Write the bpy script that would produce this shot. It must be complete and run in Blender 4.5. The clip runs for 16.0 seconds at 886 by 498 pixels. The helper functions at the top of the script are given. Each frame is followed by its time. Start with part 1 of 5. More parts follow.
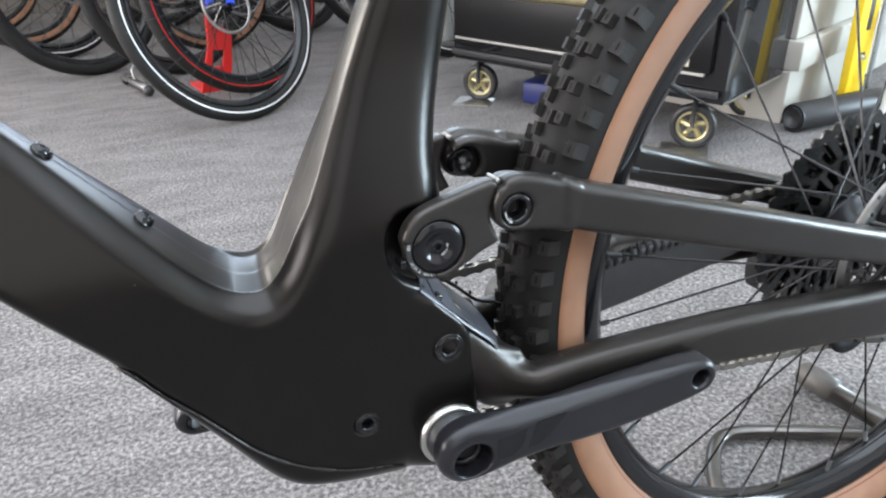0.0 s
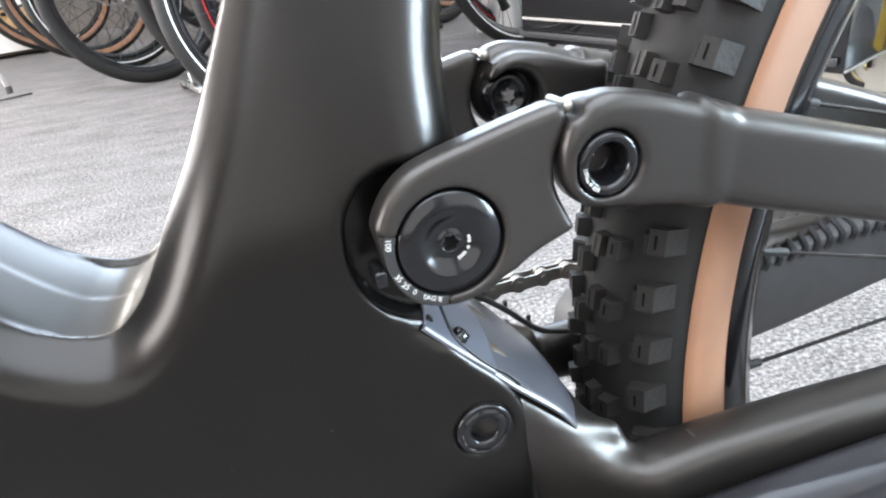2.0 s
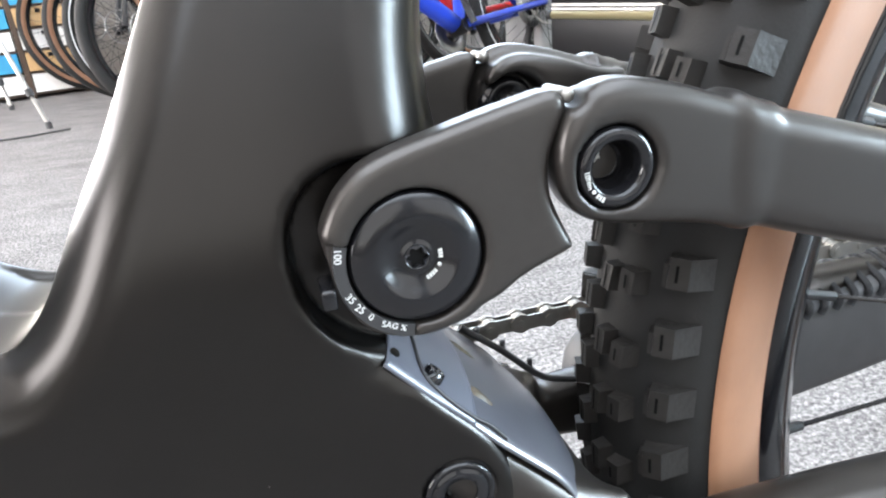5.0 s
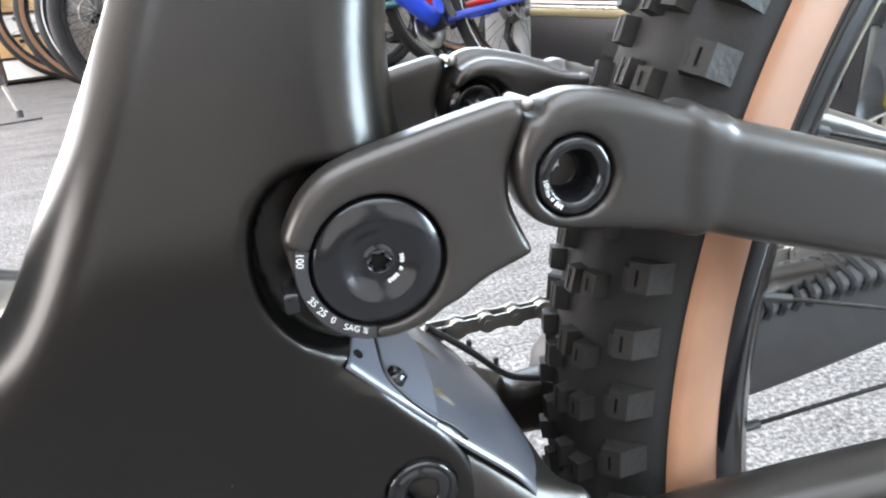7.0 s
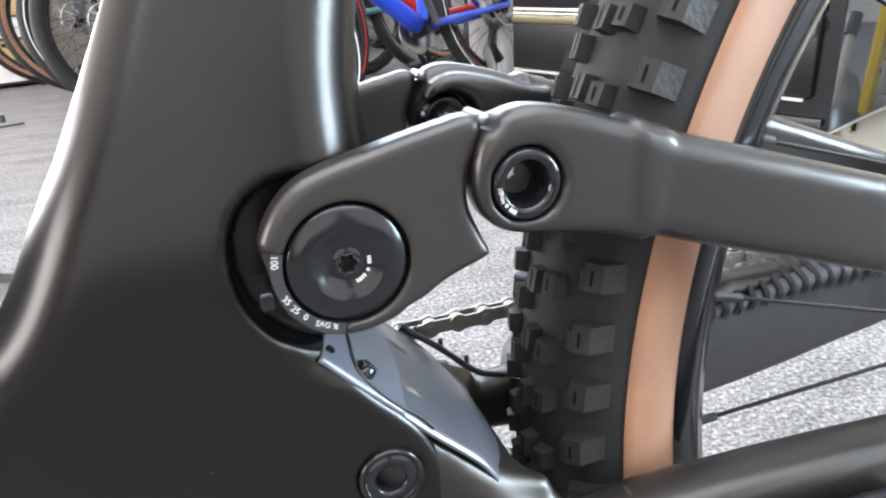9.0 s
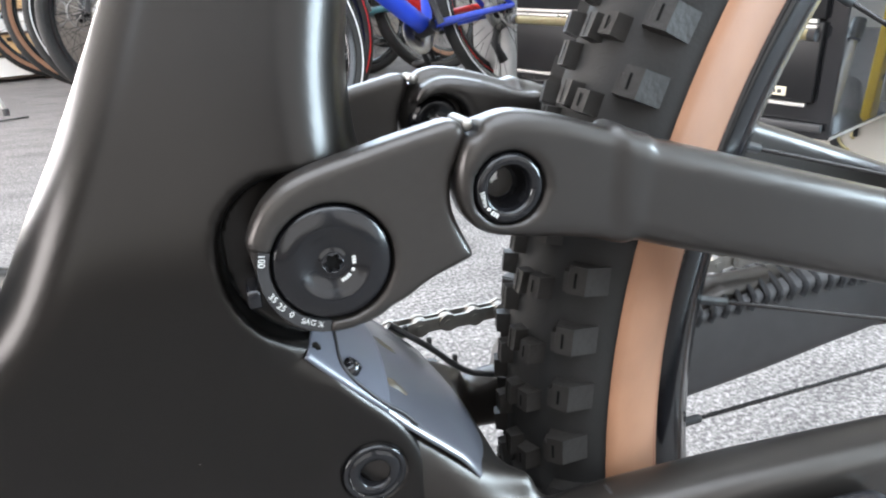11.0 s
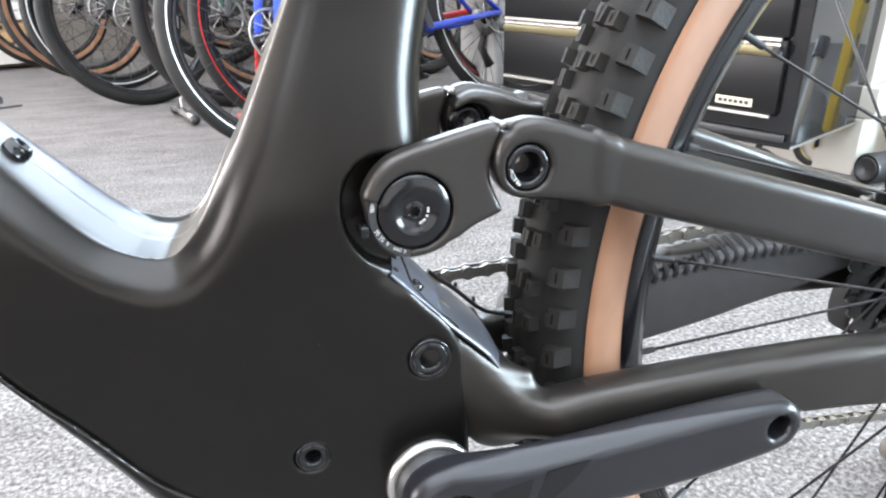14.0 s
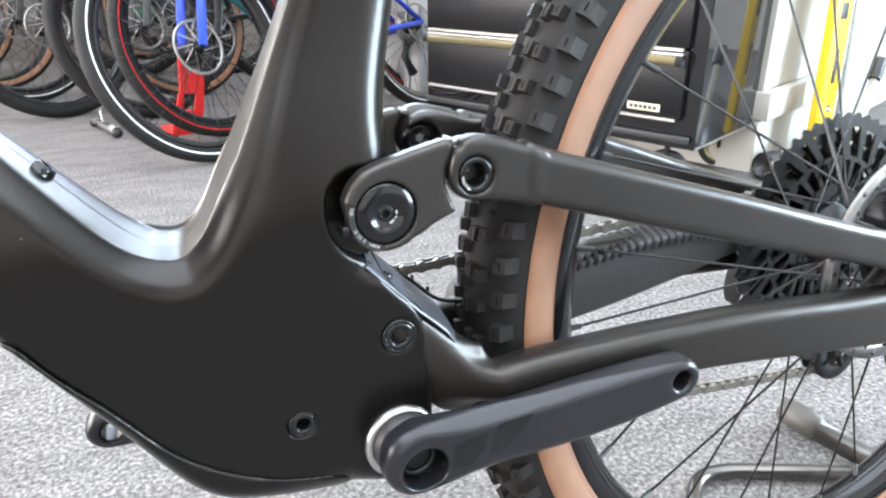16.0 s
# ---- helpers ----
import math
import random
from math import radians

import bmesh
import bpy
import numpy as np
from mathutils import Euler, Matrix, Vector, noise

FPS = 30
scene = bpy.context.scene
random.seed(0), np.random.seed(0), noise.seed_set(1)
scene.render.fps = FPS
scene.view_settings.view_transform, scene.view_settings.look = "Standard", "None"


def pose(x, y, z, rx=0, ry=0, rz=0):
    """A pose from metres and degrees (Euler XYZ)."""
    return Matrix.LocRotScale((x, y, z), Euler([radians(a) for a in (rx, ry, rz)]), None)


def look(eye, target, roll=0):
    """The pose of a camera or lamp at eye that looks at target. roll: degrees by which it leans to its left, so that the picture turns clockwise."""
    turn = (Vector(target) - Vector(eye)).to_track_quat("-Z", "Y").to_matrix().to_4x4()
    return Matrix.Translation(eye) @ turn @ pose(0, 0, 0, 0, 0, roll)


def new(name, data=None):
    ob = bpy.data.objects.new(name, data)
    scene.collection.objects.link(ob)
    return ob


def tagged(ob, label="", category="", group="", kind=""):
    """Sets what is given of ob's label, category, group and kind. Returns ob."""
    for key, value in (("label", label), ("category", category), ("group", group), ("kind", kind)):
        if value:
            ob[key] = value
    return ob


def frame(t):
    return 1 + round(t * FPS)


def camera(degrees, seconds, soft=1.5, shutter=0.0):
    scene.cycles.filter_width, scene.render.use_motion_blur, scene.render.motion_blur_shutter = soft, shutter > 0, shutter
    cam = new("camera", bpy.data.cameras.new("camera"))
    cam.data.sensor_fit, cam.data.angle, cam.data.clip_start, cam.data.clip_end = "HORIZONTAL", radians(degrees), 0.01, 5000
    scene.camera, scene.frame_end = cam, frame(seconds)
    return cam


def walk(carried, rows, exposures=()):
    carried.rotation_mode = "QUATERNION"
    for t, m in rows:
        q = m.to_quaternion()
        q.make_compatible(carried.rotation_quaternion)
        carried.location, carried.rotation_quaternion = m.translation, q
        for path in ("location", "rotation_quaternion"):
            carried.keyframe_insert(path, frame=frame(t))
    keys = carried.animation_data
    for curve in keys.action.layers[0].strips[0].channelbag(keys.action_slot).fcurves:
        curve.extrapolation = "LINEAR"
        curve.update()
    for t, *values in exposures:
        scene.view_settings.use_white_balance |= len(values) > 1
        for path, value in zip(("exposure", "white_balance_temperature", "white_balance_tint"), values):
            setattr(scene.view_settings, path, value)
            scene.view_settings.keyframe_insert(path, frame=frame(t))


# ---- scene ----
cam = camera(65.5, 16.0, soft=2.2)
# seconds, eye, and the turn of the camera in degrees
ROWS = [
    (0.0, -0.1377, -0.3472, 0.6757, 62.18, 1.47, -23.12),
    (0.5, -0.0832, -0.2757, 0.6307, 62.00, 0.34, -19.25),
    (1.0, -0.0612, -0.2296, 0.5895, 61.67, 3.90, -18.00),
    (1.5, -0.0589, -0.2006, 0.5782, 61.66, 4.31, -17.78),
    (2.0, -0.0556, -0.1922, 0.5809, 62.78, 5.46, -18.01),
    (2.5, -0.0399, -0.1748, 0.5600, 65.06, 4.36, -17.64),
    (3.0, -0.0294, -0.1576, 0.5476, 66.38, 5.60, -15.35),
    (3.5, -0.0313, -0.1610, 0.5538, 66.91, 4.47, -13.90),
    (4.0, -0.0336, -0.1635, 0.5529, 67.09, 4.69, -14.17),
    (6.5, -0.0344, -0.1686, 0.5607, 66.81, 3.59, -16.23),
    (7.0, -0.0306, -0.1697, 0.5590, 66.47, 3.42, -16.50),
    (7.5, -0.0284, -0.1755, 0.5614, 66.79, 3.40, -17.03),
    (8.0, -0.0282, -0.1818, 0.5643, 66.72, 3.32, -17.47),
    (8.5, -0.0291, -0.1837, 0.5641, 66.77, 3.25, -17.65),
    (11.0, -0.0250, -0.1907, 0.5664, 66.75, 2.43, -17.13),
    (11.5, -0.0251, -0.1910, 0.5683, 66.68, 2.27, -17.16),
    (12.0, -0.0268, -0.1908, 0.5680, 66.76, 2.16, -17.01),
    (12.5, -0.0301, -0.1940, 0.5701, 66.71, 2.28, -16.82),
    (13.0, -0.0309, -0.2023, 0.5692, 66.90, 1.64, -16.08),
    (13.5, -0.0476, -0.2345, 0.5710, 66.90, 1.25, -16.74),
    (14.0, -0.0794, -0.2809, 0.5903, 66.77, 0.48, -18.29),
    (14.5, -0.1044, -0.3162, 0.6096, 66.56, 0.46, -20.62),
    (15.0, -0.1175, -0.3246, 0.6144, 66.69, 0.07, -22.86),
    (15.5, -0.1204, -0.3227, 0.6147, 67.03, -0.16, -24.56),
    (16.0, -0.1178, -0.3320, 0.6104, 67.22, 0.02, -24.70),
]
walk(cam, [(t, pose(*r)) for t, *r in ROWS], [(0.0, -1.0), (0.5, -0.88), (1.0, -0.62), (1.5, -0.33), (2.5, -0.22), (4.0, -0.22), (8.0, -0.26), (11.0, -0.38), (12.6, -0.38), (14.0, -0.28), (15.0, -0.28), (16.0, -0.38)])

# ---- light ----
world = bpy.data.worlds.new("world")
scene.world = world
world.use_nodes = True
wn = world.node_tree.nodes
sky = wn.new("ShaderNodeTexSky")
sky.sky_type, sky.sun_disc = "NISHITA", False
sky.sun_elevation, sky.sun_rotation = radians(40), radians(60)
wn["Background"].inputs["Strength"].default_value = 0.10
world.node_tree.links.new(sky.outputs["Color"], wn["Background"].inputs["Color"])


def area(name, m, w, h, power, colour):
    d = bpy.data.lights.new(name, "AREA")
    d.shape, d.size, d.size_y, d.energy, d.color = "RECTANGLE", w, h, power, colour
    ob = new(name, d)
    ob.matrix_world = m
    return ob


area("window_light_north", look((1.85, 7.4, 2.35), (1.85, 0.0, 1.2)), 5.7, 2.3, 620, (0.70, 0.84, 1.0))
area("window_light_west", look((-5.9, 2.7, 1.5), (0.0, 2.4, 1.0)), 9.2, 2.4, 1600, (1.0, 0.955, 0.96))
area("window_light_east", look((4.9, -1.7, 1.25), (0.0, -0.6, 0.6)), 1.9, 1.9, 840, (0.68, 0.86, 1.0))
# two unseen fill lamps, added behind the camera to lift the bike's near side
area("fill_light_south", look((-1.6, -3.36, 2.0), (-1.6, 0.3, 2.0)), 3.4, 2.8, 85, (1.0, 0.95, 0.90))
area("fill_light_south_wide", look((2.6, -3.36, 1.95), (2.6, 0.3, 1.95)), 3.6, 2.9, 85, (1.0, 0.97, 0.94))
# unseen lamp, added to brighten the front strip of the seat tube
area("fill_light_far", look((-4.4, 7.4, 1.25), (-4.4, 0.0, 1.25)), 2.6, 2.3, 480, (1.0, 0.94, 0.86))
# unseen overhead lamp below the closed ceiling, added for highlights on upward rims
area("overhead_fill_light", look((0.0, -0.8, 3.56), (0.0, -0.8, 0.0)), 4.6, 4.6, 540, (0.78, 0.87, 1.0))


# ---- materials ----
def mat(name, base, rough=0.5, metal=0.0, grain=0.0, scale=60.0, bump=0.0, bump_scale=200.0, spec=0.5, coat=0.0, tint=None, coat_rough=0.26):
    m = bpy.data.materials.new(name)
    m.use_nodes = True
    nt = m.node_tree
    b = nt.nodes["Principled BSDF"]
    b.inputs["Base Color"].default_value = (*base, 1)
    b.inputs["Roughness"].default_value = rough
    b.inputs["Metallic"].default_value = metal
    b.inputs["Specular IOR Level"].default_value = spec
    b.inputs["Coat Weight"].default_value = coat
    b.inputs["Coat Roughness"].default_value = coat_rough
    tc = nt.nodes.new("ShaderNodeTexCoord")
    if grain:
        n1 = nt.nodes.new("ShaderNodeTexNoise")
        n1.inputs["Scale"].default_value = scale
        n1.inputs["Detail"].default_value = 6
        nt.links.new(tc.outputs["Object"], n1.inputs["Vector"])
        ramp = nt.nodes.new("ShaderNodeMix")
        ramp.data_type = "RGBA"
        low = tint or tuple(c * (1 - grain) for c in base)
        high = tuple(min(1, c * (1 + grain)) for c in base)
        ramp.inputs[6].default_value = (*low, 1)
        ramp.inputs[7].default_value = (*high, 1)
        nt.links.new(n1.outputs["Fac"], ramp.inputs[0])
        nt.links.new(ramp.outputs[2], b.inputs["Base Color"])
        n2 = nt.nodes.new("ShaderNodeTexNoise")
        n2.inputs["Scale"].default_value = scale * 0.13
        nt.links.new(tc.outputs["Object"], n2.inputs["Vector"])
        mr = nt.nodes.new("ShaderNodeMapRange")
        mr.inputs["To Min"].default_value = max(0.02, rough * (1 - grain * 0.5))
        mr.inputs["To Max"].default_value = min(1, rough * (1 + grain * 0.5))
        nt.links.new(n2.outputs["Fac"], mr.inputs["Value"])
        nt.links.new(mr.outputs["Result"], b.inputs["Roughness"])
    if bump:
        n3 = nt.nodes.new("ShaderNodeTexNoise")
        n3.inputs["Scale"].default_value = bump_scale
        n3.inputs["Detail"].default_value = 3
        nt.links.new(tc.outputs["Object"], n3.inputs["Vector"])
        bp = nt.nodes.new("ShaderNodeBump")
        bp.inputs["Strength"].default_value = bump
        bp.inputs["Distance"].default_value = 0.001
        nt.links.new(n3.outputs["Fac"], bp.inputs["Height"])
        nt.links.new(bp.outputs["Normal"], b.inputs["Normal"])
    return m


CARBON = mat("satin_carbon", (0.0180, 0.0162, 0.0148), 0.34, metal=0.92, grain=0.12, scale=40, spec=0.45, coat=0.31, coat_rough=0.22)


def dusted(m, dust=(0.11, 0.105, 0.10)):
    """Lays sparse specks of dust on a material."""
    nt = m.node_tree
    b = next(n for n in nt.nodes if n.type == "BSDF_PRINCIPLED")
    under = b.inputs["Base Color"].links[0].from_socket
    tc = nt.nodes.new("ShaderNodeTexCoord")
    cell = nt.nodes.new("ShaderNodeTexVoronoi")
    cell.inputs["Scale"].default_value = 95
    wide = nt.nodes.new("ShaderNodeTexNoise")
    wide.inputs["Scale"].default_value = 22
    size = nt.nodes.new("ShaderNodeMapRange")
    size.inputs["From Min"].default_value, size.inputs["From Max"].default_value = 0.50, 0.72
    size.inputs["To Min"].default_value, size.inputs["To Max"].default_value = 0.0, 0.055
    less = nt.nodes.new("ShaderNodeMath")
    less.operation = "LESS_THAN"
    mix = nt.nodes.new("ShaderNodeMix")
    mix.data_type = "RGBA"
    mix.inputs[7].default_value = (*dust, 1)
    for n in (cell, wide):
        nt.links.new(tc.outputs["Object"], n.inputs["Vector"])
    nt.links.new(wide.outputs["Fac"], size.inputs["Value"])
    nt.links.new(cell.outputs["Distance"], less.inputs[0])
    nt.links.new(size.outputs["Result"], less.inputs[1])
    nt.links.new(less.outputs["Value"], mix.inputs[0])
    nt.links.new(under, mix.inputs[6])
    nt.links.new(mix.outputs[2], b.inputs["Base Color"])


dusted(CARBON)
ARM = mat("satin_black_arm", (0.035, 0.0305, 0.027), 0.40, metal=0.75, grain=0.14, scale=40, spec=0.45, coat=0.24)
SATIN = mat("satin_black_stay", (0.031, 0.0275, 0.025), 0.38, metal=0.65, grain=0.14, scale=40, spec=0.45, coat=0.38)
LINK = mat("satin_grey_alloy", (0.042, 0.0375, 0.034), 0.38, metal=0.65, grain=0.1, scale=300, coat=0.2)
GLOSS = mat("gloss_black", (0.007, 0.007, 0.008), 0.14, spec=0.4, grain=0.2, scale=80)
CAP = mat("polished_black", (0.005, 0.005, 0.006), 0.17, spec=0.45, grain=0.2, scale=80)
ANOD = mat("black_anodised", (0.015, 0.015, 0.017), 0.28, metal=0.5, grain=0.2, scale=200)
STEEL = mat("steel", (0.55, 0.54, 0.52), 0.28, metal=1.0, grain=0.2, scale=90)
DULL = mat("dull_steel", (0.36, 0.35, 0.33), 0.42, metal=1.0, grain=0.25, scale=70)
RUBBER = mat("tyre_rubber", (0.0115, 0.011, 0.0105), 0.66, grain=0.3, scale=120, bump=0.10, bump_scale=900, spec=0.3, tint=(0.009, 0.0086, 0.0082))
KNOB = mat("knob_rubber", (0.018, 0.0162, 0.0148), 0.50, grain=0.45, scale=150, bump=0.22, bump_scale=500, spec=0.25)
TAN = mat("tan_sidewall", (0.250, 0.122, 0.066), 0.60, grain=0.22, scale=45, bump=0.06, bump_scale=700)
BLACK = mat("black_plastic", (0.02, 0.02, 0.021), 0.45, grain=0.2, scale=90)
WHITE = mat("white_ink", (0.52, 0.52, 0.50), 0.6, grain=0.2, scale=900)
# clear film over carbon; the bluish base colour paints part of its reflection
FILM = mat("film_with_blue_reflection", (0.058, 0.060, 0.070), 0.30, spec=0.7, grain=0.5, scale=24, coat=0.4, coat_rough=0.20)
# near-black that paints shade inside bolt sockets and tread slits
SHADE = mat("recess_shade_black", (0.004, 0.004, 0.004), 0.9, spec=0.1)
GREYPL = mat("dark_grey_plastic", (0.05, 0.05, 0.052), 0.5, grain=0.2, scale=90)


# ---- mesh helpers ----
def part(name, bm, material, parent=None, label="", smooth=True, m=None):
    me = bpy.data.meshes.new(name)
    if isinstance(bm, tuple):
        me.from_pydata(*bm)
    else:
        bm.to_mesh(me)
        bm.free()
    me.materials.append(material)
    if smooth:
        me.polygons.foreach_set("use_smooth", [True] * len(me.polygons))
    ob = new(name, me)
    if parent:
        ob.parent = parent
    if m is not None:
        ob.matrix_basis = m
    if label:
        ob["label"] = label
    return ob


def thing(name, label, category, m=None, group="", kind=""):
    ob = new(name)
    ob.empty_display_size = 0.05
    if m is not None:
        ob.matrix_world = m
    return tagged(ob, label, category, group, kind)


def box(sx, sy, sz, bevel=0.0, at=(0, 0, 0), seg=2):
    bm = bmesh.new()
    bmesh.ops.create_cube(bm, size=1)
    bmesh.ops.scale(bm, vec=(sx, sy, sz), verts=bm.verts)
    if bevel:
        bmesh.ops.bevel(bm, geom=bm.edges[:], offset=bevel, segments=seg, affect="EDGES", profile=0.5)
    bmesh.ops.translate(bm, vec=at, verts=bm.verts)
    return bm


def lathe(profile, n=48, axis="y", at=(0, 0, 0), closed=False):
    """profile: (radius, along) pairs turned round the axis."""
    verts, faces = [], []
    k = len(profile)
    for i in range(n):
        a = 2 * math.pi * i / n
        c, s = math.cos(a), math.sin(a)
        for r, h in profile:
            p = {"y": (r * c, h, r * s), "z": (r * c, r * s, h), "x": (h, r * c, r * s)}[axis]
            verts.append((p[0] + at[0], p[1] + at[1], p[2] + at[2]))
    for i in range(n):
        j = (i + 1) % n
        for q in range(k if closed else k - 1):
            r = (q + 1) % k
            faces.append((i * k + q, i * k + r, j * k + r, j * k + q))
    return verts, [], faces


def tube(points, radius, n=12, caps=True):
    """A round tube through points; radius is one number or one for each point."""
    pts = [Vector(p) for p in points]
    rad = radius if isinstance(radius, (list, tuple)) else [radius] * len(pts)
    verts, faces = [], []
    up = Vector((0.13, 0.31, 0.94))
    for i, p in enumerate(pts):
        d = (pts[min(i + 1, len(pts) - 1)] - pts[max(i - 1, 0)]).normalized()
        u = d.cross(up).normalized()
        v = d.cross(u)
        for k in range(n):
            a = 2 * math.pi * k / n
            verts.append(tuple(p + (u * math.cos(a) + v * math.sin(a)) * rad[i]))
    for i in range(len(pts) - 1):
        for k in range(n):
            faces.append((i * n + k, i * n + (k + 1) % n, (i + 1) * n + (k + 1) % n, (i + 1) * n + k))
    if caps:
        faces += [tuple(range(n)), tuple(range((len(pts) - 1) * n, len(pts) * n))]
    return verts, [], faces


def curve(points, n=8):
    """A smooth line through points (Catmull-Rom)."""
    p = [Vector(q) for q in points]
    p = [p[0] * 2 - p[1]] + p + [p[-1] * 2 - p[-2]]
    out = []
    for i in range(1, len(p) - 2):
        for k in range(n):
            t = k / n
            out.append(0.5 * (2 * p[i] + (p[i + 1] - p[i - 1]) * t + (2 * p[i - 1] - 5 * p[i] + 4 * p[i + 1] - p[i + 2]) * t * t + (3 * p[i] - p[i - 1] - 3 * p[i + 1] + p[i + 2]) * t ** 3))
    return out + [p[-2]]


def closed_curve(points, n=6):
    p = [Vector(q) for q in points]
    out = []
    for i in range(len(p)):
        a, b, c, d = p[i - 1], p[i], p[(i + 1) % len(p)], p[(i + 2) % len(p)]
        for k in range(n):
            t = k / n
            out.append(0.5 * (2 * b + (c - a) * t + (2 * a - 5 * b + 4 * c - d) * t * t + (3 * b - a - 3 * c + d) * t ** 3))
    return out


def join(*meshes):
    verts, faces = [], []
    for v, _, f in meshes:
        o = len(verts)
        verts += list(v)
        faces += [tuple(i + o for i in q) for q in f]
    return verts, [], faces


# ---- forms from distance fields ----
def poly_distance(X, Z, pts):
    """Signed distance, negative inside, from every (X, Z) to the polygon."""
    d = np.full(X.shape, 1e9)
    inside = np.zeros(X.shape, bool)
    for (ax, az), (bx, bz) in zip(pts, pts[1:] + pts[:1]):
        ex, ez = bx - ax, bz - az
        t = np.clip(((X - ax) * ex + (Z - az) * ez) / (ex * ex + ez * ez + 1e-12), 0, 1)
        d = np.minimum(d, (X - ax - t * ex) ** 2 + (Z - az - t * ez) ** 2)
        cross = ((az > Z) != (bz > Z)) & (X < (bx - ax) * (Z - az) / (bz - az + 1e-12) + ax)
        inside ^= cross
    return np.where(inside, -1, 1) * np.sqrt(d)


def smooth_max(a, b, k):
    h = np.maximum(k - np.abs(a - b), 0) / k
    return np.maximum(a, b) + h * h * k * 0.25


def smooth_min(a, b, k):
    return -smooth_max(-a, -b, k)


def slab(d2, Y, y0, half, r):
    """A flat form with rounded edges: side outline d2, middle y0, half thickness, edge radius."""
    a, b = d2 + r, np.abs(Y - y0) - half + r
    return np.minimum(np.maximum(a, b), 0) + np.sqrt(np.maximum(a, 0) ** 2 + np.maximum(b, 0) ** 2) - r


def bulge(d2, Y, y0, half, w, p=2.0):
    """A form with a rounded side: outline d2, middle y0, half thickness, depth w of the rounding; a larger p is flatter."""
    e = np.maximum(1 + d2 / w, 0)
    return ((np.abs((Y - y0) / half) ** p + e ** p) ** (1 / p) - 1) * np.minimum(half, w)


def surface(field, lo, hi, h):
    """The zero surface of field(X, Y, Z) as a mesh (surface nets)."""
    ax = [np.arange(a, b + h, h) for a, b in zip(lo, hi)]
    X, Y, Z = np.meshgrid(*ax, indexing="ij", sparse=True)
    V = field(X, Y, Z) + 0 * (X + Y + Z)
    s = V < 0
    n = [len(a) for a in ax]
    cells = [m - 1 for m in n]
    total, count = np.zeros((*cells, 3)), np.zeros(cells)
    corner = [(i, j, k) for i in (0, 1) for j in (0, 1) for k in (0, 1)]

    def cut(c):
        return tuple(slice(o, o + m) for o, m in zip(c, cells))
    for a in corner:
        for axis in range(3):
            if a[axis]:
                continue
            b = list(a)
            b[axis] = 1
            va, vb = V[cut(a)], V[cut(b)]
            mix = s[cut(a)] != s[cut(b)]
            t = np.where(mix, va / np.where(mix, va - vb, 1), 0)
            for q in range(3):
                total[..., q] += np.where(mix, a[q] + (t if q == axis else 0), 0)
            count += mix
    live = count > 0
    ids = np.full(cells, -1)
    ids[live] = np.arange(live.sum())
    where = np.argwhere(live)
    verts = (where + total[live] / count[live][:, None]) * h + np.array(lo)
    faces = []
    for axis in range(3):
        u, v = (axis + 1) % 3, (axis + 2) % 3
        sl0, sl1 = [slice(1, -1)] * 3, [slice(1, -1)] * 3
        sl0[axis], sl1[axis] = slice(0, n[axis] - 1), slice(1, n[axis])
        change = s[tuple(sl0)] != s[tuple(sl1)]
        p = np.argwhere(change)
        p[:, u] += 1
        p[:, v] += 1
        flip = s[tuple(p.T)]
        du, dv = np.zeros(3, int), np.zeros(3, int)
        du[u], dv[v] = 1, 1
        quad = np.stack([ids[tuple((p - du - dv).T)], ids[tuple((p - dv).T)], ids[tuple(p.T)], ids[tuple((p - du).T)]], 1)
        quad[~flip] = quad[~flip][:, ::-1]
        faces.append(quad)
    return verts.tolist(), [], np.concatenate(faces).tolist()


def ring2(points, n=6):
    return [(v.x, v.z) for v in closed_curve([(x, 0, z) for x, z in points], n)]


def extrude(outline, y0, y1, bevel=0.0):
    """A plate with the side outline (x, z) from y0 to y1, its edges bevelled."""
    bm = bmesh.new()
    f = bm.faces.new([bm.verts.new((x, y0, z)) for x, z in outline])
    r = bmesh.ops.extrude_face_region(bm, geom=[f])
    bmesh.ops.translate(bm, vec=(0, y1 - y0, 0), verts=[v for v in r["geom"] if isinstance(v, bmesh.types.BMVert)])
    bmesh.ops.recalc_face_normals(bm, faces=bm.faces)
    if bevel:
        edges = [e for e in bm.edges if abs(e.verts[0].co.y - e.verts[1].co.y) < 1e-6]
        bmesh.ops.bevel(bm, geom=edges, offset=bevel, segments=3, affect="EDGES", profile=0.5)
    return bm


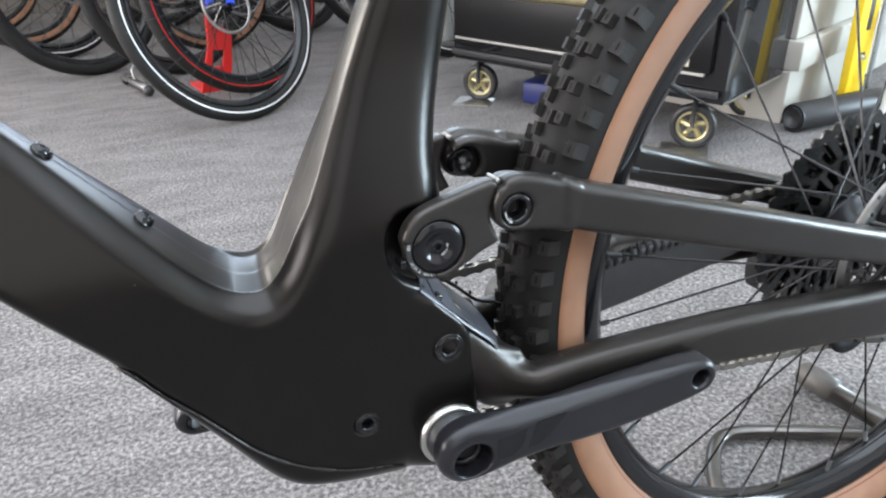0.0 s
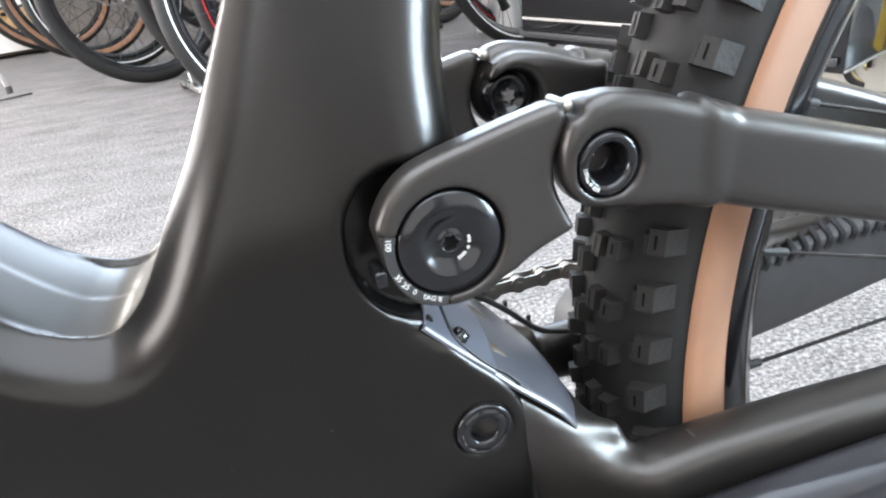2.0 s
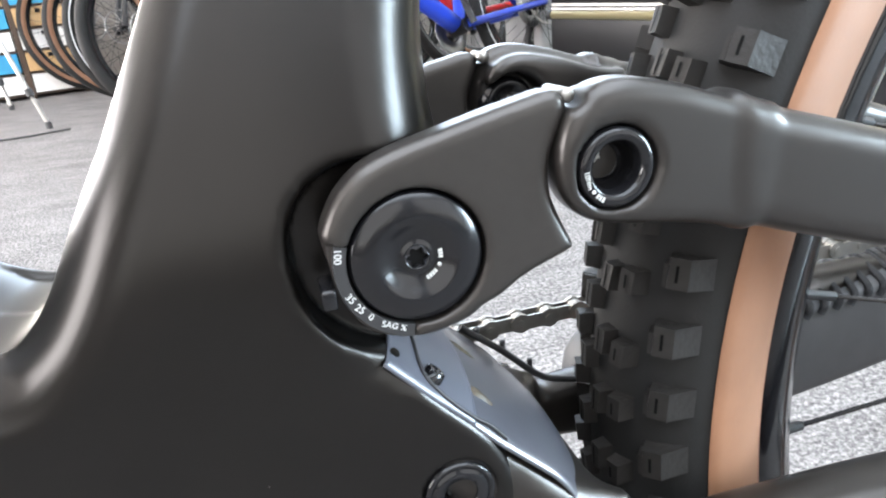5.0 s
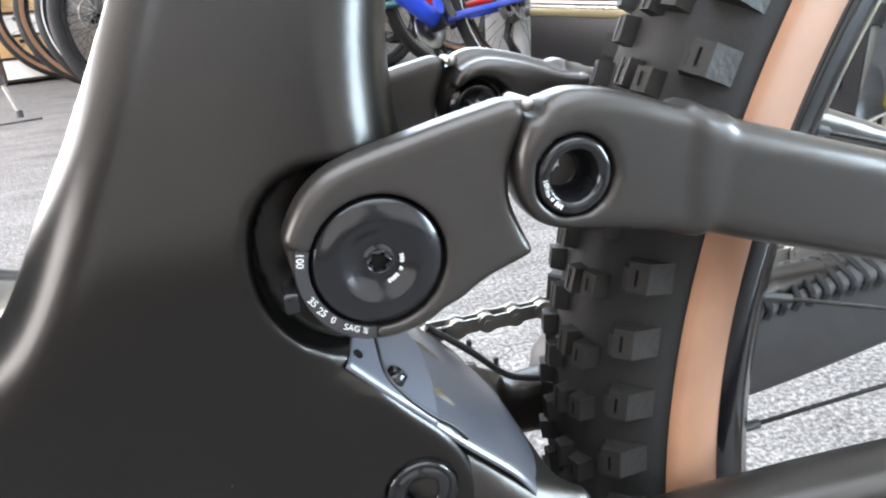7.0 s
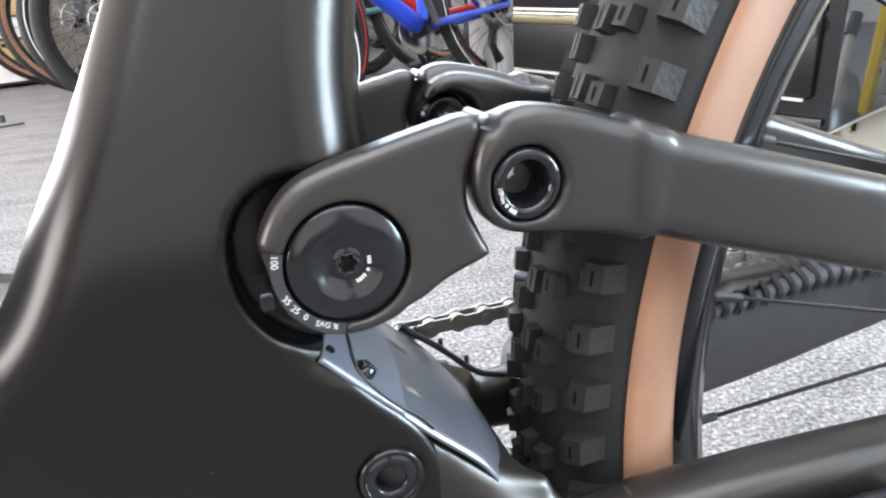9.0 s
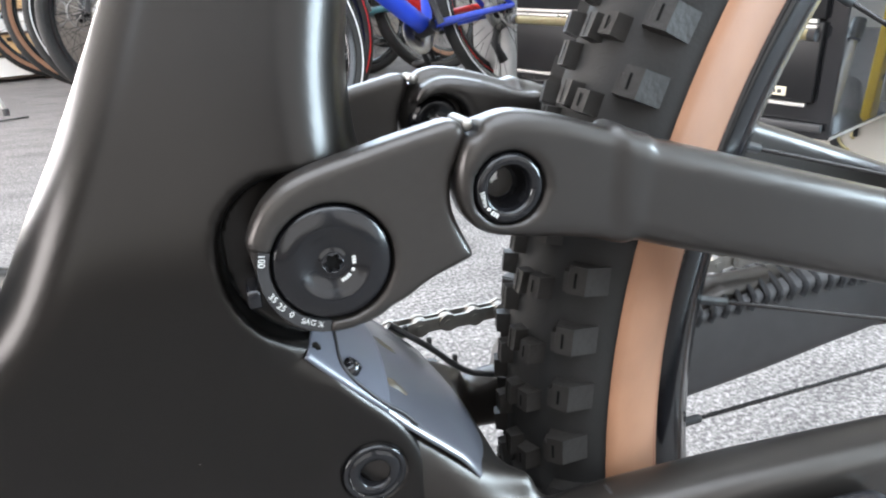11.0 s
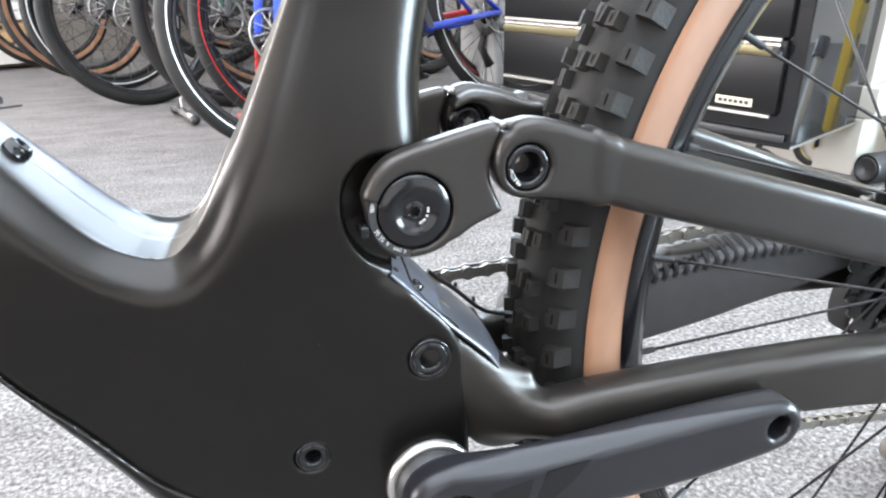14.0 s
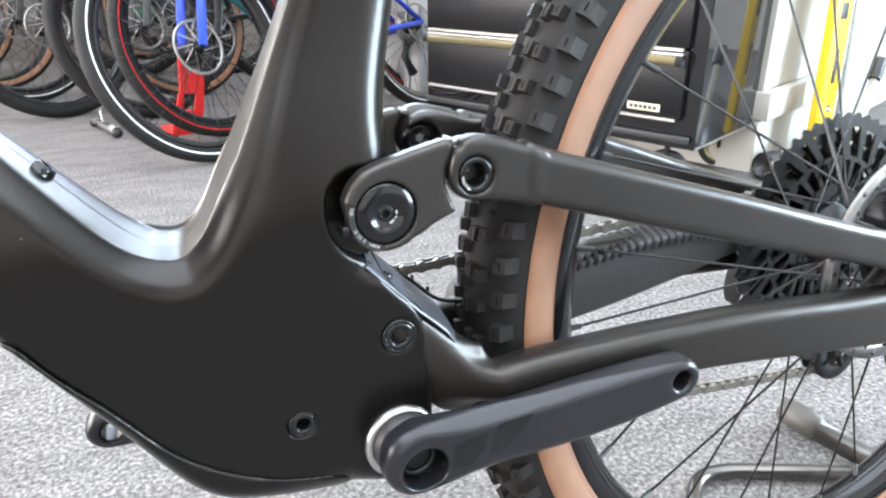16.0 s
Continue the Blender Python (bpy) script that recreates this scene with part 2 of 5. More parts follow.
# ---- the room ----
def carpet():
    m = bpy.data.materials.new("grey_speckled_carpet")
    m.use_nodes = True
    nt = m.node_tree
    b = nt.nodes["Principled BSDF"]
    b.inputs["Roughness"].default_value = 0.95
    b.inputs["Specular IOR Level"].default_value = 0.15
    tc = nt.nodes.new("ShaderNodeTexCoord")
    n1, n2, n3 = (nt.nodes.new("ShaderNodeTexNoise") for _ in range(3))
    for n, s, d in ((n1, 150, 8), (n2, 6.5, 9), (n3, 420, 3)):
        n.inputs["Scale"].default_value, n.inputs["Detail"].default_value = s, d
        nt.links.new(tc.outputs["Object"], n.inputs["Vector"])
    stretch = nt.nodes.new("ShaderNodeMapping")
    stretch.inputs["Scale"].default_value = (0.9, 2.4, 1.0)
    stretch.inputs["Rotation"].default_value = (0, 0, 0.35)
    nt.links.new(tc.outputs["Object"], stretch.inputs["Vector"])
    nt.links.new(stretch.outputs["Vector"], n2.inputs["Vector"])
    n1.inputs["Roughness"].default_value, n1.inputs["Distortion"].default_value = 0.74, 0.15
    ramp = nt.nodes.new("ShaderNodeValToRGB")
    e = ramp.color_ramp.elements
    e[0].position, e[0].color = 0.37, (0.062, 0.059, 0.060, 1)
    e[1].position, e[1].color = 0.63, (0.352, 0.334, 0.324, 1)
    x = e.new(0.5)
    x.color = (0.167, 0.158, 0.153, 1)
    nt.links.new(n1.outputs["Fac"], ramp.inputs["Fac"])
    mix = nt.nodes.new("ShaderNodeMix")
    mix.data_type, mix.blend_type = "RGBA", "MULTIPLY"
    mix.inputs[0].default_value = 0.75
    nt.links.new(ramp.outputs["Color"], mix.inputs[6])
    r2 = nt.nodes.new("ShaderNodeMapRange")
    r2.inputs["To Min"].default_value, r2.inputs["To Max"].default_value = 0.32, 1.53
    nt.links.new(n2.outputs["Fac"], r2.inputs["Value"])
    nt.links.new(r2.outputs["Result"], mix.inputs[7])
    nt.links.new(mix.outputs[2], b.inputs["Base Color"])
    bp = nt.nodes.new("ShaderNodeBump")
    bp.inputs["Strength"].default_value, bp.inputs["Distance"].default_value = 0.5, 0.003
    nt.links.new(n3.outputs["Fac"], bp.inputs["Height"])
    nt.links.new(bp.outputs["Normal"], b.inputs["Normal"])
    return m


WALLM = mat("wall_paint", (0.62, 0.60, 0.56), 0.8, grain=0.06, scale=8, bump=0.1)
# brown kept dark so that the frame reflects a dark near side
WALLD = mat("dark_reflection_wall_paint", (0.088, 0.081, 0.075), 0.6, grain=0.1, scale=8, bump=0.1)
CEIL = mat("ceiling_paint", (0.75, 0.74, 0.72), 0.9, grain=0.04, scale=6)
X0, X1, Y0, Y1, H = -6.0, 5.0, -3.4, 7.5, 3.6


def setting(name, bm, material, label, category):
    return tagged(part(name, bm, material, smooth=False), label, category, kind="structure")


setting("floor", box(X1 - X0, Y1 - Y0, 0.1, at=((X0 + X1) / 2, (Y0 + Y1) / 2, -0.05)), carpet(), "grey speckled short-pile shop carpet floor", "floor")
setting("ceiling", box(X1 - X0, Y1 - Y0, 0.1, at=((X0 + X1) / 2, (Y0 + Y1) / 2, H + 0.05)), CEIL, "plain white painted shop ceiling", "ceiling")


def wall_run(name, a, b, openings, label, material=None):
    """A wall from a to b (plan points) with openings (from, to, sill, head) along it."""
    a, b = Vector((*a, 0)), Vector((*b, 0))
    d = (b - a).normalized()
    bm = bmesh.new()
    spans, at_ = [], 0.0
    for o0, o1, z0, z1 in openings:
        spans += [(at_, o0, 0, H), (o0, o1, 0, z0), (o0, o1, z1, H)]
        at_ = o1
    spans.append((at_, (b - a).length, 0, H))
    for s0, s1, z0, z1 in spans:
        if s1 - s0 < 1e-4 or z1 - z0 < 1e-4:
            continue
        r = bmesh.ops.create_cube(bm, size=1)["verts"]
        bmesh.ops.scale(bm, vec=(s1 - s0, 0.12, z1 - z0), verts=r)
        bmesh.ops.rotate(bm, matrix=Matrix.Rotation(math.atan2(d.y, d.x), 3, "Z"), verts=r)
        c = a + d * (s0 + s1) / 2 + Vector((0, 0, (z0 + z1) / 2))
        bmesh.ops.translate(bm, vec=c, verts=r)
    return setting(name, bm, material or WALLM, label, "wall")


# the low left opening is added for the far fill lamp
wall_run("wall_north", (X0, Y1 + 0.06), (X1, Y1 + 0.06), [(0.3, 2.9, 0.1, 2.4), (5.0, 10.7, 1.2, 3.5)], "pale painted wall with an opening added for a fill lamp and a wide window")
# added knee-high screen; it keeps half the north light off the floor
setting("light_cut_screen", box(8.0, 0.10, 0.95, 0.004, at=(1.0, 5.10, 0.475)), mat("grey_partition_paint", (0.22, 0.20, 0.18), 0.7, grain=0.08, scale=8), "plain low grey screen behind the bicycles, added to cut window light", "wall")
# unseen wall; its darkness and both openings are added to shape reflections
wall_run("wall_south", (X0, Y0 - 0.06), (X1, Y0 - 0.06), [(2.7, 6.1, 0.6, 3.4), (6.8, 10.4, 0.5, 3.4)], "unseen brown wall, darkened for reflections, with two openings added for fill lamps", WALLD)
wall_run("wall_west", (X0 - 0.06, Y0), (X0 - 0.06, Y1), [(1.5, 10.7, 0.3, 2.7)], "pale painted wall with a shop window")
wall_run("wall_east", (X1 + 0.06, Y0), (X1 + 0.06, Y1), [(0.75, 2.65, 0.3, 2.2)], "pale painted wall with a wide shop window")

# ---- the mountain bike, in its own upright frame; it leans a little on its stand ----
bike = thing("mountain_bike", "matte black carbon mountain bike with tan-wall tyre on a stand", "bicycle", Matrix.Translation((0, 0, 0.011)) @ pose(0, 0, 0, -3.515, -0.602, 0))
AX, AZ = 0.433, 0.373  # rear axle
BX, BZ = 0.0, 0.340    # crank axle

main_line = ring2([(-0.3035, 0.6900), (-0.2335, 0.6065), (-0.2050, 0.5735), (-0.1850, 0.5500), (-0.1660, 0.5280), (-0.1430, 0.5010), (-0.1270, 0.4830), (-0.1165, 0.4745), (-0.1055, 0.4700), (-0.0990, 0.4718), (-0.0910, 0.4812),
                   (-0.0800, 0.5010), (-0.0685, 0.5215), (-0.0500, 0.5570), (-0.0320, 0.5945), (-0.0140, 0.6325), (0.0180, 0.7013), (0.0580, 0.7013), (0.0405, 0.6413), (0.0255, 0.5803), (0.0160, 0.5363),
                   (0.0143, 0.5133), (0.0155, 0.4933), (0.0115, 0.4733), (0.0006, 0.4593), (-0.0055, 0.4482), (0.0020, 0.4356), (0.0147, 0.4200), (0.0208, 0.4040),
                   (0.0215, 0.3850), (0.0220, 0.3500), (0.0200, 0.3300), (0.0080, 0.3150), (-0.0280, 0.3090), (-0.0450, 0.3095), (-0.0740, 0.3140), (-0.0980, 0.3220), (-0.1130, 0.3325), (-0.1260, 0.3490),
                   (-0.1440, 0.3780), (-0.1650, 0.4095), (-0.1850, 0.4385), (-0.2100, 0.4690), (-0.2620, 0.5300), (-0.3520, 0.6350)], 5)
pocket_line = ring2([(-0.0302, 0.4830), (-0.0284, 0.4905), (-0.0245, 0.4960), (-0.0190, 0.4996), (-0.0125, 0.5012), (-0.0040, 0.5010), (0.0100, 0.4995), (0.0300, 0.4980), (0.0600, 0.4980), (0.0600, 0.4700), (0.0270, 0.4505), (0.0045, 0.4465), (-0.0110, 0.4518), (-0.0200, 0.4570), (-0.0262, 0.4640), (-0.0297, 0.4735)], 5)


def frame_field(X, Y, Z):
    d = poly_distance(X[:, :, 0] + 0 * Z[:, 0, :], Z[:, 0, :] + 0 * X[:, :, 0], main_line)[:, None, :]
    def ease(t):
        t = np.clip(t, 0, 1)
        return t * t * t * (t * (t * 6 - 15) + 10)
    up = ease((Z - 0.455) / 0.150)
    fore = ease((-0.015 - X) / 0.165)
    half = 0.046 - 0.024 * up - 0.008 * fore
    hard = np.clip((X + 0.030) / 0.025, 0, 1) * np.clip((0.475 - Z) / 0.03, 0, 1)
    top = ease((Z + 1.22 * X - 0.245) / 0.085)
    rise = ease((Z - 0.42) / 0.18)
    soft_side = 1 - (1 - ease((Z - 0.415) / 0.10)) * (1 - ease((-0.030 - X) / 0.070))
    # the front rim of the seat tube and the down tube's top rim are tighter than the rear
    front = ease((-0.015 + (Z - 0.557) * 0.33 - X) / 0.045 + 0.5)
    w = 0.025 - 0.011 * (1 - top) * fore - 0.008 * front * rise * (1 - fore) - 0.003 * top * fore
    flat = slab(d, Y, 0, half, half * (0.62 + 0.10 * up + 0.34 * fore * top) * (1 - hard) + 0.005 * hard)
    p = 2.25
    v = flat * (1 - soft_side) + bulge(d, Y, 0, half, w, p) * soft_side
    for bx, bz, r in ((0.0030, 0.4060, 0.0098), (-0.0545, 0.3665, 0.0078)):
        v = np.maximum(v, -np.maximum(np.sqrt((X - bx) ** 2 + (Z - bz) ** 2) - r, Y + 0.037))
    # shallow recess along the top of the down tube, running on up the front of the seat tube
    ahead = np.clip((-0.045 + (Z - 0.5) * 0.45 - X) / 0.01, 0, 1) * np.clip((Z + 1.22 * X - 0.305) / 0.02, 0, 1)
    wide = np.minimum(0.0250, half * 0.66)
    rim = w * (1 - (1 - (wide / half) ** p) ** (1 / p))
    chan = np.maximum(np.abs(Y) - wide, -d - (rim + 0.0010 + 0.0034 * fore) * ahead + 0.004 * (1 - ahead))
    v = smooth_max(v, -chan, np.where(Y > 0, 0.010, 0.0030))
    hollow = poly_distance(X[:, :, 0] + 0 * Z[:, 0, :], Z[:, 0, :] + 0 * X[:, :, 0], pocket_line)[:, None, :]
    pocket = np.maximum(hollow, 0.032 - np.abs(Y))
    return smooth_max(v, -pocket, 0.0025)



def set_over(mesh):
    """The down tube's top turns a little towards the far side."""
    v, e, f = mesh
    k = [min(1, max(0, (-0.05 - q[0]) / 0.05)) * (q[1] + 0.03) for q in v]
    return [(x + 0.08 * t, y, z + 0.06 * t) for (x, y, z), t in zip(v, k)], e, f


part("main_frame", set_over(surface(frame_field, (-0.36, -0.052, 0.295), (0.07, 0.052, 0.715), 0.0014)), CARBON, bike, "matte black carbon frame shell")
cover_line = ring2([(-0.1790, 0.4430), (-0.1629, 0.4215), (-0.1429, 0.3985), (-0.1215, 0.3704), (-0.0961, 0.3500), (-0.0673, 0.3356), (-0.0353, 0.3255), (-0.0300, 0.3080), (-0.0450, 0.2950), (-0.0800, 0.2980), (-0.1180, 0.3120), (-0.1450, 0.3550), (-0.1750, 0.4000), (-0.1950, 0.4330)], 5)


def cover_field(X, Y, Z):
    d = poly_distance(X[:, :, 0] + 0 * Z[:, 0, :], Z[:, 0, :] + 0 * X[:, :, 0], cover_line)[:, None, :]
    return np.maximum(frame_field(X, Y, Z) - 0.0010, d)


part("under_cover", set_over(surface(cover_field, (-0.20, -0.05, 0.298), (-0.015, 0.05, 0.46), 0.0016)), CARBON, bike, "black plastic guard under the frame")

# rocker links, one each side
PVX, PVZ = -0.0017, 0.4788  # main rocker pivot
FAR_X, FAR_Z = 0.008, 0.004  # set of the far link and yoke against the near ones
link_line = ring2([(-0.0229, 0.4876), (-0.0209, 0.4920), (-0.0180, 0.4962), (-0.0134, 0.5004), (-0.0085, 0.5029), (-0.0017, 0.5050), (0.0065, 0.5069), (0.0178, 0.5095), (0.0264, 0.5112), (0.0330, 0.5124), (0.0360, 0.5116), (0.0374, 0.5090),
                   (0.0364, 0.5053), (0.0343, 0.5008), (0.0329, 0.4976), (0.0323, 0.4935), (0.0325, 0.4885), (0.0338, 0.4840), (0.0361, 0.4784), (0.0377, 0.4746), (0.0362, 0.4729), (0.0273, 0.4698), (0.0226, 0.4676), (0.0179, 0.4647), (0.0133, 0.4629),
                   (0.0102, 0.4609), (0.0056, 0.4593), (-0.0002, 0.4583), (-0.0059, 0.4585), (-0.0110, 0.4600), (-0.0155, 0.4630), (-0.0190, 0.4680), (-0.0212, 0.4740), (-0.0220, 0.4800), (-0.0228, 0.4850)], 4)


def link_field(X, Y, Z):
    d = poly_distance(X[:, :, 0] + 0 * Z[:, 0, :], Z[:, 0, :] + 0 * X[:, :, 0], link_line)[:, None, :]
    v = slab(d, Y, 0.0465, 0.0060, 0.0032)
    # the scale sits in a shallow step round the lower front of the link
    r, a = np.sqrt((X - PVX) ** 2 + (Z - PVZ) ** 2), np.degrees(np.arctan2(Z - PVZ, X - PVX)) % 360
    step = np.maximum(np.maximum(0.0166 - r, 0.0505 - Y), np.maximum(161 - a, a - 262) * 0.0003)
    v = smooth_max(v, -step, 0.0008)
    return smooth_max(v, -np.maximum(np.sqrt((X + 0.0017) ** 2 + (Z - 0.4788) ** 2) - 0.0166, 0.0475 - Y), 0.001)


for s in (-1, 1):
    v, e, f = surface(link_field, (-0.027, 0.03, 0.452), (0.045, 0.056, 0.519), 0.001)
    if s < 0:
        v, f = [(x, -y, z) for x, y, z in v], [q[::-1] for q in f]
    else:
        v = [(x + FAR_X, y, z + FAR_Z) for x, y, z in v]
    link = part("rocker_link", (v, e, f), LINK, bike, "satin grey forged rocker link")
    y = s * 0.0530
    depth = ((0.0, 0.0060), (0.0024, 0.0060), (0.0025, 0.0026), (0.0028, 0.0020), (0.0033, 0.0019), (0.0038, 0.0025), (0.0046, 0.0025), (0.0060, 0.0021), (0.0074, 0.0014), (0.0086, 0.0006), (0.0094, 0.0002), (0.0101, 0.0000), (0.0108, 0.0001), (0.0124, 0.0002), (0.0130, 0.0004), (0.0150, 0.0013), (0.0156, 0.0017), (0.0161, 0.0026), (0.0163, 0.0060))
    prof = [(r, y - s * d) for r, d in depth]
    cap = part("pivot_cap", lathe(prof, 72, "y", (PVX + (FAR_X if s > 0 else 0), 0, PVZ + (FAR_Z if s > 0 else 0))), CAP, link, "gloss black dished pivot cap")

# seat stays with their forged yokes

yoke_line = ring2([(0.0332, 0.4953), (0.0342, 0.5020), (0.0372, 0.5080), (0.0420, 0.5118), (0.0478, 0.5134), (0.0530, 0.5132), (0.0595, 0.5118), (0.0670, 0.5097), (0.0750, 0.5068), (0.0850, 0.5036), (0.0932, 0.5004), (0.0916, 0.4853), (0.0865, 0.4706), (0.0729, 0.4738), (0.0611, 0.4762), (0.0500, 0.4780), (0.0410, 0.4806), (0.0360, 0.4850), (0.0338, 0.4900)], 5)
stay_line = ring2([(0.0800, 0.5052), (0.0940, 0.5006), (0.1460, 0.4842), (0.2390, 0.4546), (0.3300, 0.4243), (0.4300, 0.3928), (0.4400, 0.3808), (0.4320, 0.3648), (0.3400, 0.3918), (0.2440, 0.4203), (0.1480, 0.4509), (0.0900, 0.4695), (0.0780, 0.4765)], 5)


def stay_field(X, Y, Z):
    XX, ZZ = X[:, :, 0] + 0 * Z[:, 0, :], Z[:, 0, :] + 0 * X[:, :, 0]
    a = poly_distance(XX, ZZ, yoke_line)[:, None, :]
    b = poly_distance(XX, ZZ, stay_line)[:, None, :]
    mid = 0.0465 + 0.02 * np.clip((X - 0.09) / 0.33, 0, 1)
    wall = slab(a, Y, 0.0490, 0.0070, 0.0042)
    # inner boss round the axle, cupped on its inner face
    boss = slab(a + 0.0030, Y, 0.0400, 0.0105, 0.0040)
    axle = np.sqrt((X - 0.0468) ** 2 + (Z - 0.4931) ** 2)
    boss = smooth_max(boss, -np.maximum(axle - 0.0112, Y - 0.0400), 0.003)
    v = smooth_min(smooth_min(wall, boss, 0.004), slab(b, Y, mid, 0.0101, 0.0066), 0.0018)
    notch = np.sqrt((X - 0.0385) ** 2 + (Z - 0.5105) ** 2) - 0.0026
    v = smooth_max(v, -np.maximum(notch, 0.038 - Y - 0.0), 0.001)
    return smooth_max(v, -np.maximum(np.sqrt((X - 0.0478) ** 2 + (Z - 0.4929) ** 2) - 0.0104, 0.046 - Y), 0.001)


for s in (-1, 1):
    v, e, f = surface(stay_field, (0.028, 0.026, 0.355), (0.45, 0.082, 0.52), 0.0015)
    if s < 0:
        v, f = [(x, -y, z) for x, y, z in v], [q[::-1] for q in f]
    else:
        v = [(x + FAR_X, y + 0.010 * min(1, max(0, (x - 0.08) / 0.12)), z + FAR_Z + 0.010 * min(1, max(0, (x - 0.08) / 0.10)) - 0.009 * min(1, max(0, (x - 0.2) / 0.2))) for x, y, z in v]
    stay = part("seat_stay", (v, e, f), SATIN, bike, "satin black carbon seat stay with forged yoke")
    y = s * 0.0555
    fx, fz = (FAR_X, FAR_Z) if s > 0 else (0, 0)
    prof = [(0.0, y - s * 0.0100), (0.0030, y - s * 0.0100), (0.0046, y - s * 0.0094), (0.0056, y - s * 0.0075), (0.0059, y - s * 0.0018), (0.0066, y - s * 0.0003), (0.0072, y + s * 0.0002), (0.0088, y + s * 0.0002), (0.0098, y - s * 0.0008), (0.0102, y - s * 0.008)]
    bolt = part("pivot_bolt", lathe(prof, 64, "y", (0.0478 + fx, 0, 0.4929 + fz)), GLOSS, stay, "gloss black hollow pivot bolt")
    part("axle_nut", extrude([(0.0455 + fx + q * math.cos(k * math.pi / 6), 0.4950 + fz + q * math.sin(k * math.pi / 6)) for k in range(12) for q in (0.0021 if k % 2 else 0.0014,)], y - s * 0.0098, y - s * 0.0080, 0.0003), STEEL, bolt, "bright star-shaped nut deep in the bore", smooth=False)
    part("pivot_axle", lathe([(0.0, s * 0.0385), (0.0032, s * 0.0385), (0.0052, s * 0.0378), (0.0064, s * 0.0366), (0.0076, s * 0.0362), (0.0088, s * 0.0368), (0.0094, s * 0.0395), (0.0110, s * 0.0405), (0.0112, s * 0.046)], 40, "y", (0.0468 + fx, 0, 0.4931 + fz)), GLOSS, bike, "dished black axle end")
    part("axle_bolt", extrude([(0.0468 + fx + q * math.cos(k * math.pi / 6), 0.4931 + fz + q * math.sin(k * math.pi / 6)) for k in range(12) for q in (0.0032 if k % 2 else 0.0020,)], s * 0.0390, s * 0.0366, 0.0003), STEEL, bike, "bright star-shaped bolt end", smooth=False)
    part("axle_pin", lathe([(0.0, s * 0.003), (0.0014, s * 0.003), (0.0018, s * 0.002), (0.0018, -s * 0.010), (0.0, -s * 0.010)], 20, "y", (0.0385 + fx, s * 0.047, 0.5105 + fz)), DULL, bike)

# chain stays with the bridge before the tyre
cs_top = [(-0.0120, 0.4460), (0.0000, 0.4340), (0.0240, 0.4040), (0.0460, 0.3820), (0.0600, 0.3745), (0.0780, 0.3760), (0.1490, 0.3762), (0.2460, 0.3730), (0.3320, 0.3650), (0.4300, 0.3530)]
cs_bot = [(0.4300, 0.3140), (0.3420, 0.3200), (0.2520, 0.3310), (0.2000, 0.3362), (0.1070, 0.3460), (0.0400, 0.3530), (0.0240, 0.3620), (0.0120, 0.3850), (-0.0040, 0.4100), (-0.0140, 0.4320)]


def arm_field(X, Y, Z):
    d = poly_distance(X[:, :, 0] + 0 * Z[:, 0, :], Z[:, 0, :] + 0 * X[:, :, 0], arm_line)[:, None, :]
    mid = 0.047 + 0.018 * np.clip((X - 0.09) / 0.33, 0, 1) - 0.016 * np.clip((0.065 - X) / 0.045, 0, 1)
    v = bulge(d, np.abs(Y), mid, 0.0125, 0.0105, 2.5)
    b = poly_distance(X[:, :, 0] + 0 * Z[:, 0, :], Z[:, 0, :] + 0 * X[:, :, 0], bridge_line)[:, None, :]
    v = smooth_min(v, slab(b, Y, 0, 0.0435, 0.005), 0.008)
    # rounded clearance for the tyre
    clear = smooth_max(np.sqrt((X - AX) ** 2 + (Z - AZ) ** 2) - 0.3815, np.abs(Y) - 0.0335, 0.012)
    return smooth_max(v, -clear, 0.010)


arm_line = ring2(cs_top + cs_bot, 5)
bridge_line = ring2([(-0.012, 0.446), (0.000, 0.434), (0.021, 0.411), (0.038, 0.3955), (0.051, 0.3885), (0.0585, 0.3835), (0.0595, 0.365), (0.050, 0.345), (0.026, 0.350), (0.012, 0.380), (-0.004, 0.410), (-0.014, 0.432)], 5)
av, ae, af = surface(arm_field, (-0.03, -0.085, 0.295), (0.45, 0.085, 0.465), 0.0022)
# the drive-side arm sweeps higher
av = [(x, y, z + (0.022 * min(1, max(0, (x - 0.08) / 0.12)) ** 2 if y > 0 else 0)) for x, y, z in av]
part("chain_stay", (av, ae, af), ARM, bike, "satin black carbon chain stays with bridge")

# rear wheel
wheel = new("rear_wheel")
wheel.parent = bike
wheel.matrix_basis = Matrix.Translation((AX, 0, AZ))
casing = [(0.3095, 0.0150), (0.314, 0.0200), (0.321, 0.0252), (0.329, 0.0290), (0.338, 0.0303), (0.345, 0.0296), (0.352, 0.0268), (0.360, 0.0200), (0.3645, 0.0110), (0.3658, 0.0)]
part("tyre", lathe([(r, -y) for r, y in casing] + casing[::-1][1:], 180), RUBBER, wheel, "black tyre casing")
for s in (-1, 1):
    part("sidewall", lathe([(r, s * (y + 0.0006)) for r, y in ((0.3100, 0.0160), (0.314, 0.0203), (0.321, 0.0255), (0.329, 0.0293), (0.336, 0.0304), (0.3405, 0.0304), (0.3410, 0.0299))], 180), TAN, wheel, "tan tyre sidewall")
for s in (-1, 1):
    part("bead_line", lathe([(r, s * y) for r, y in ((0.3120, 0.0180), (0.3126, 0.0196), (0.3134, 0.0204), (0.3140, 0.0206))], 180), mat("dark_orange_bead", (0.17, 0.045, 0.018), 0.6, grain=0.2, scale=60), wheel, "dark orange line along the bead")
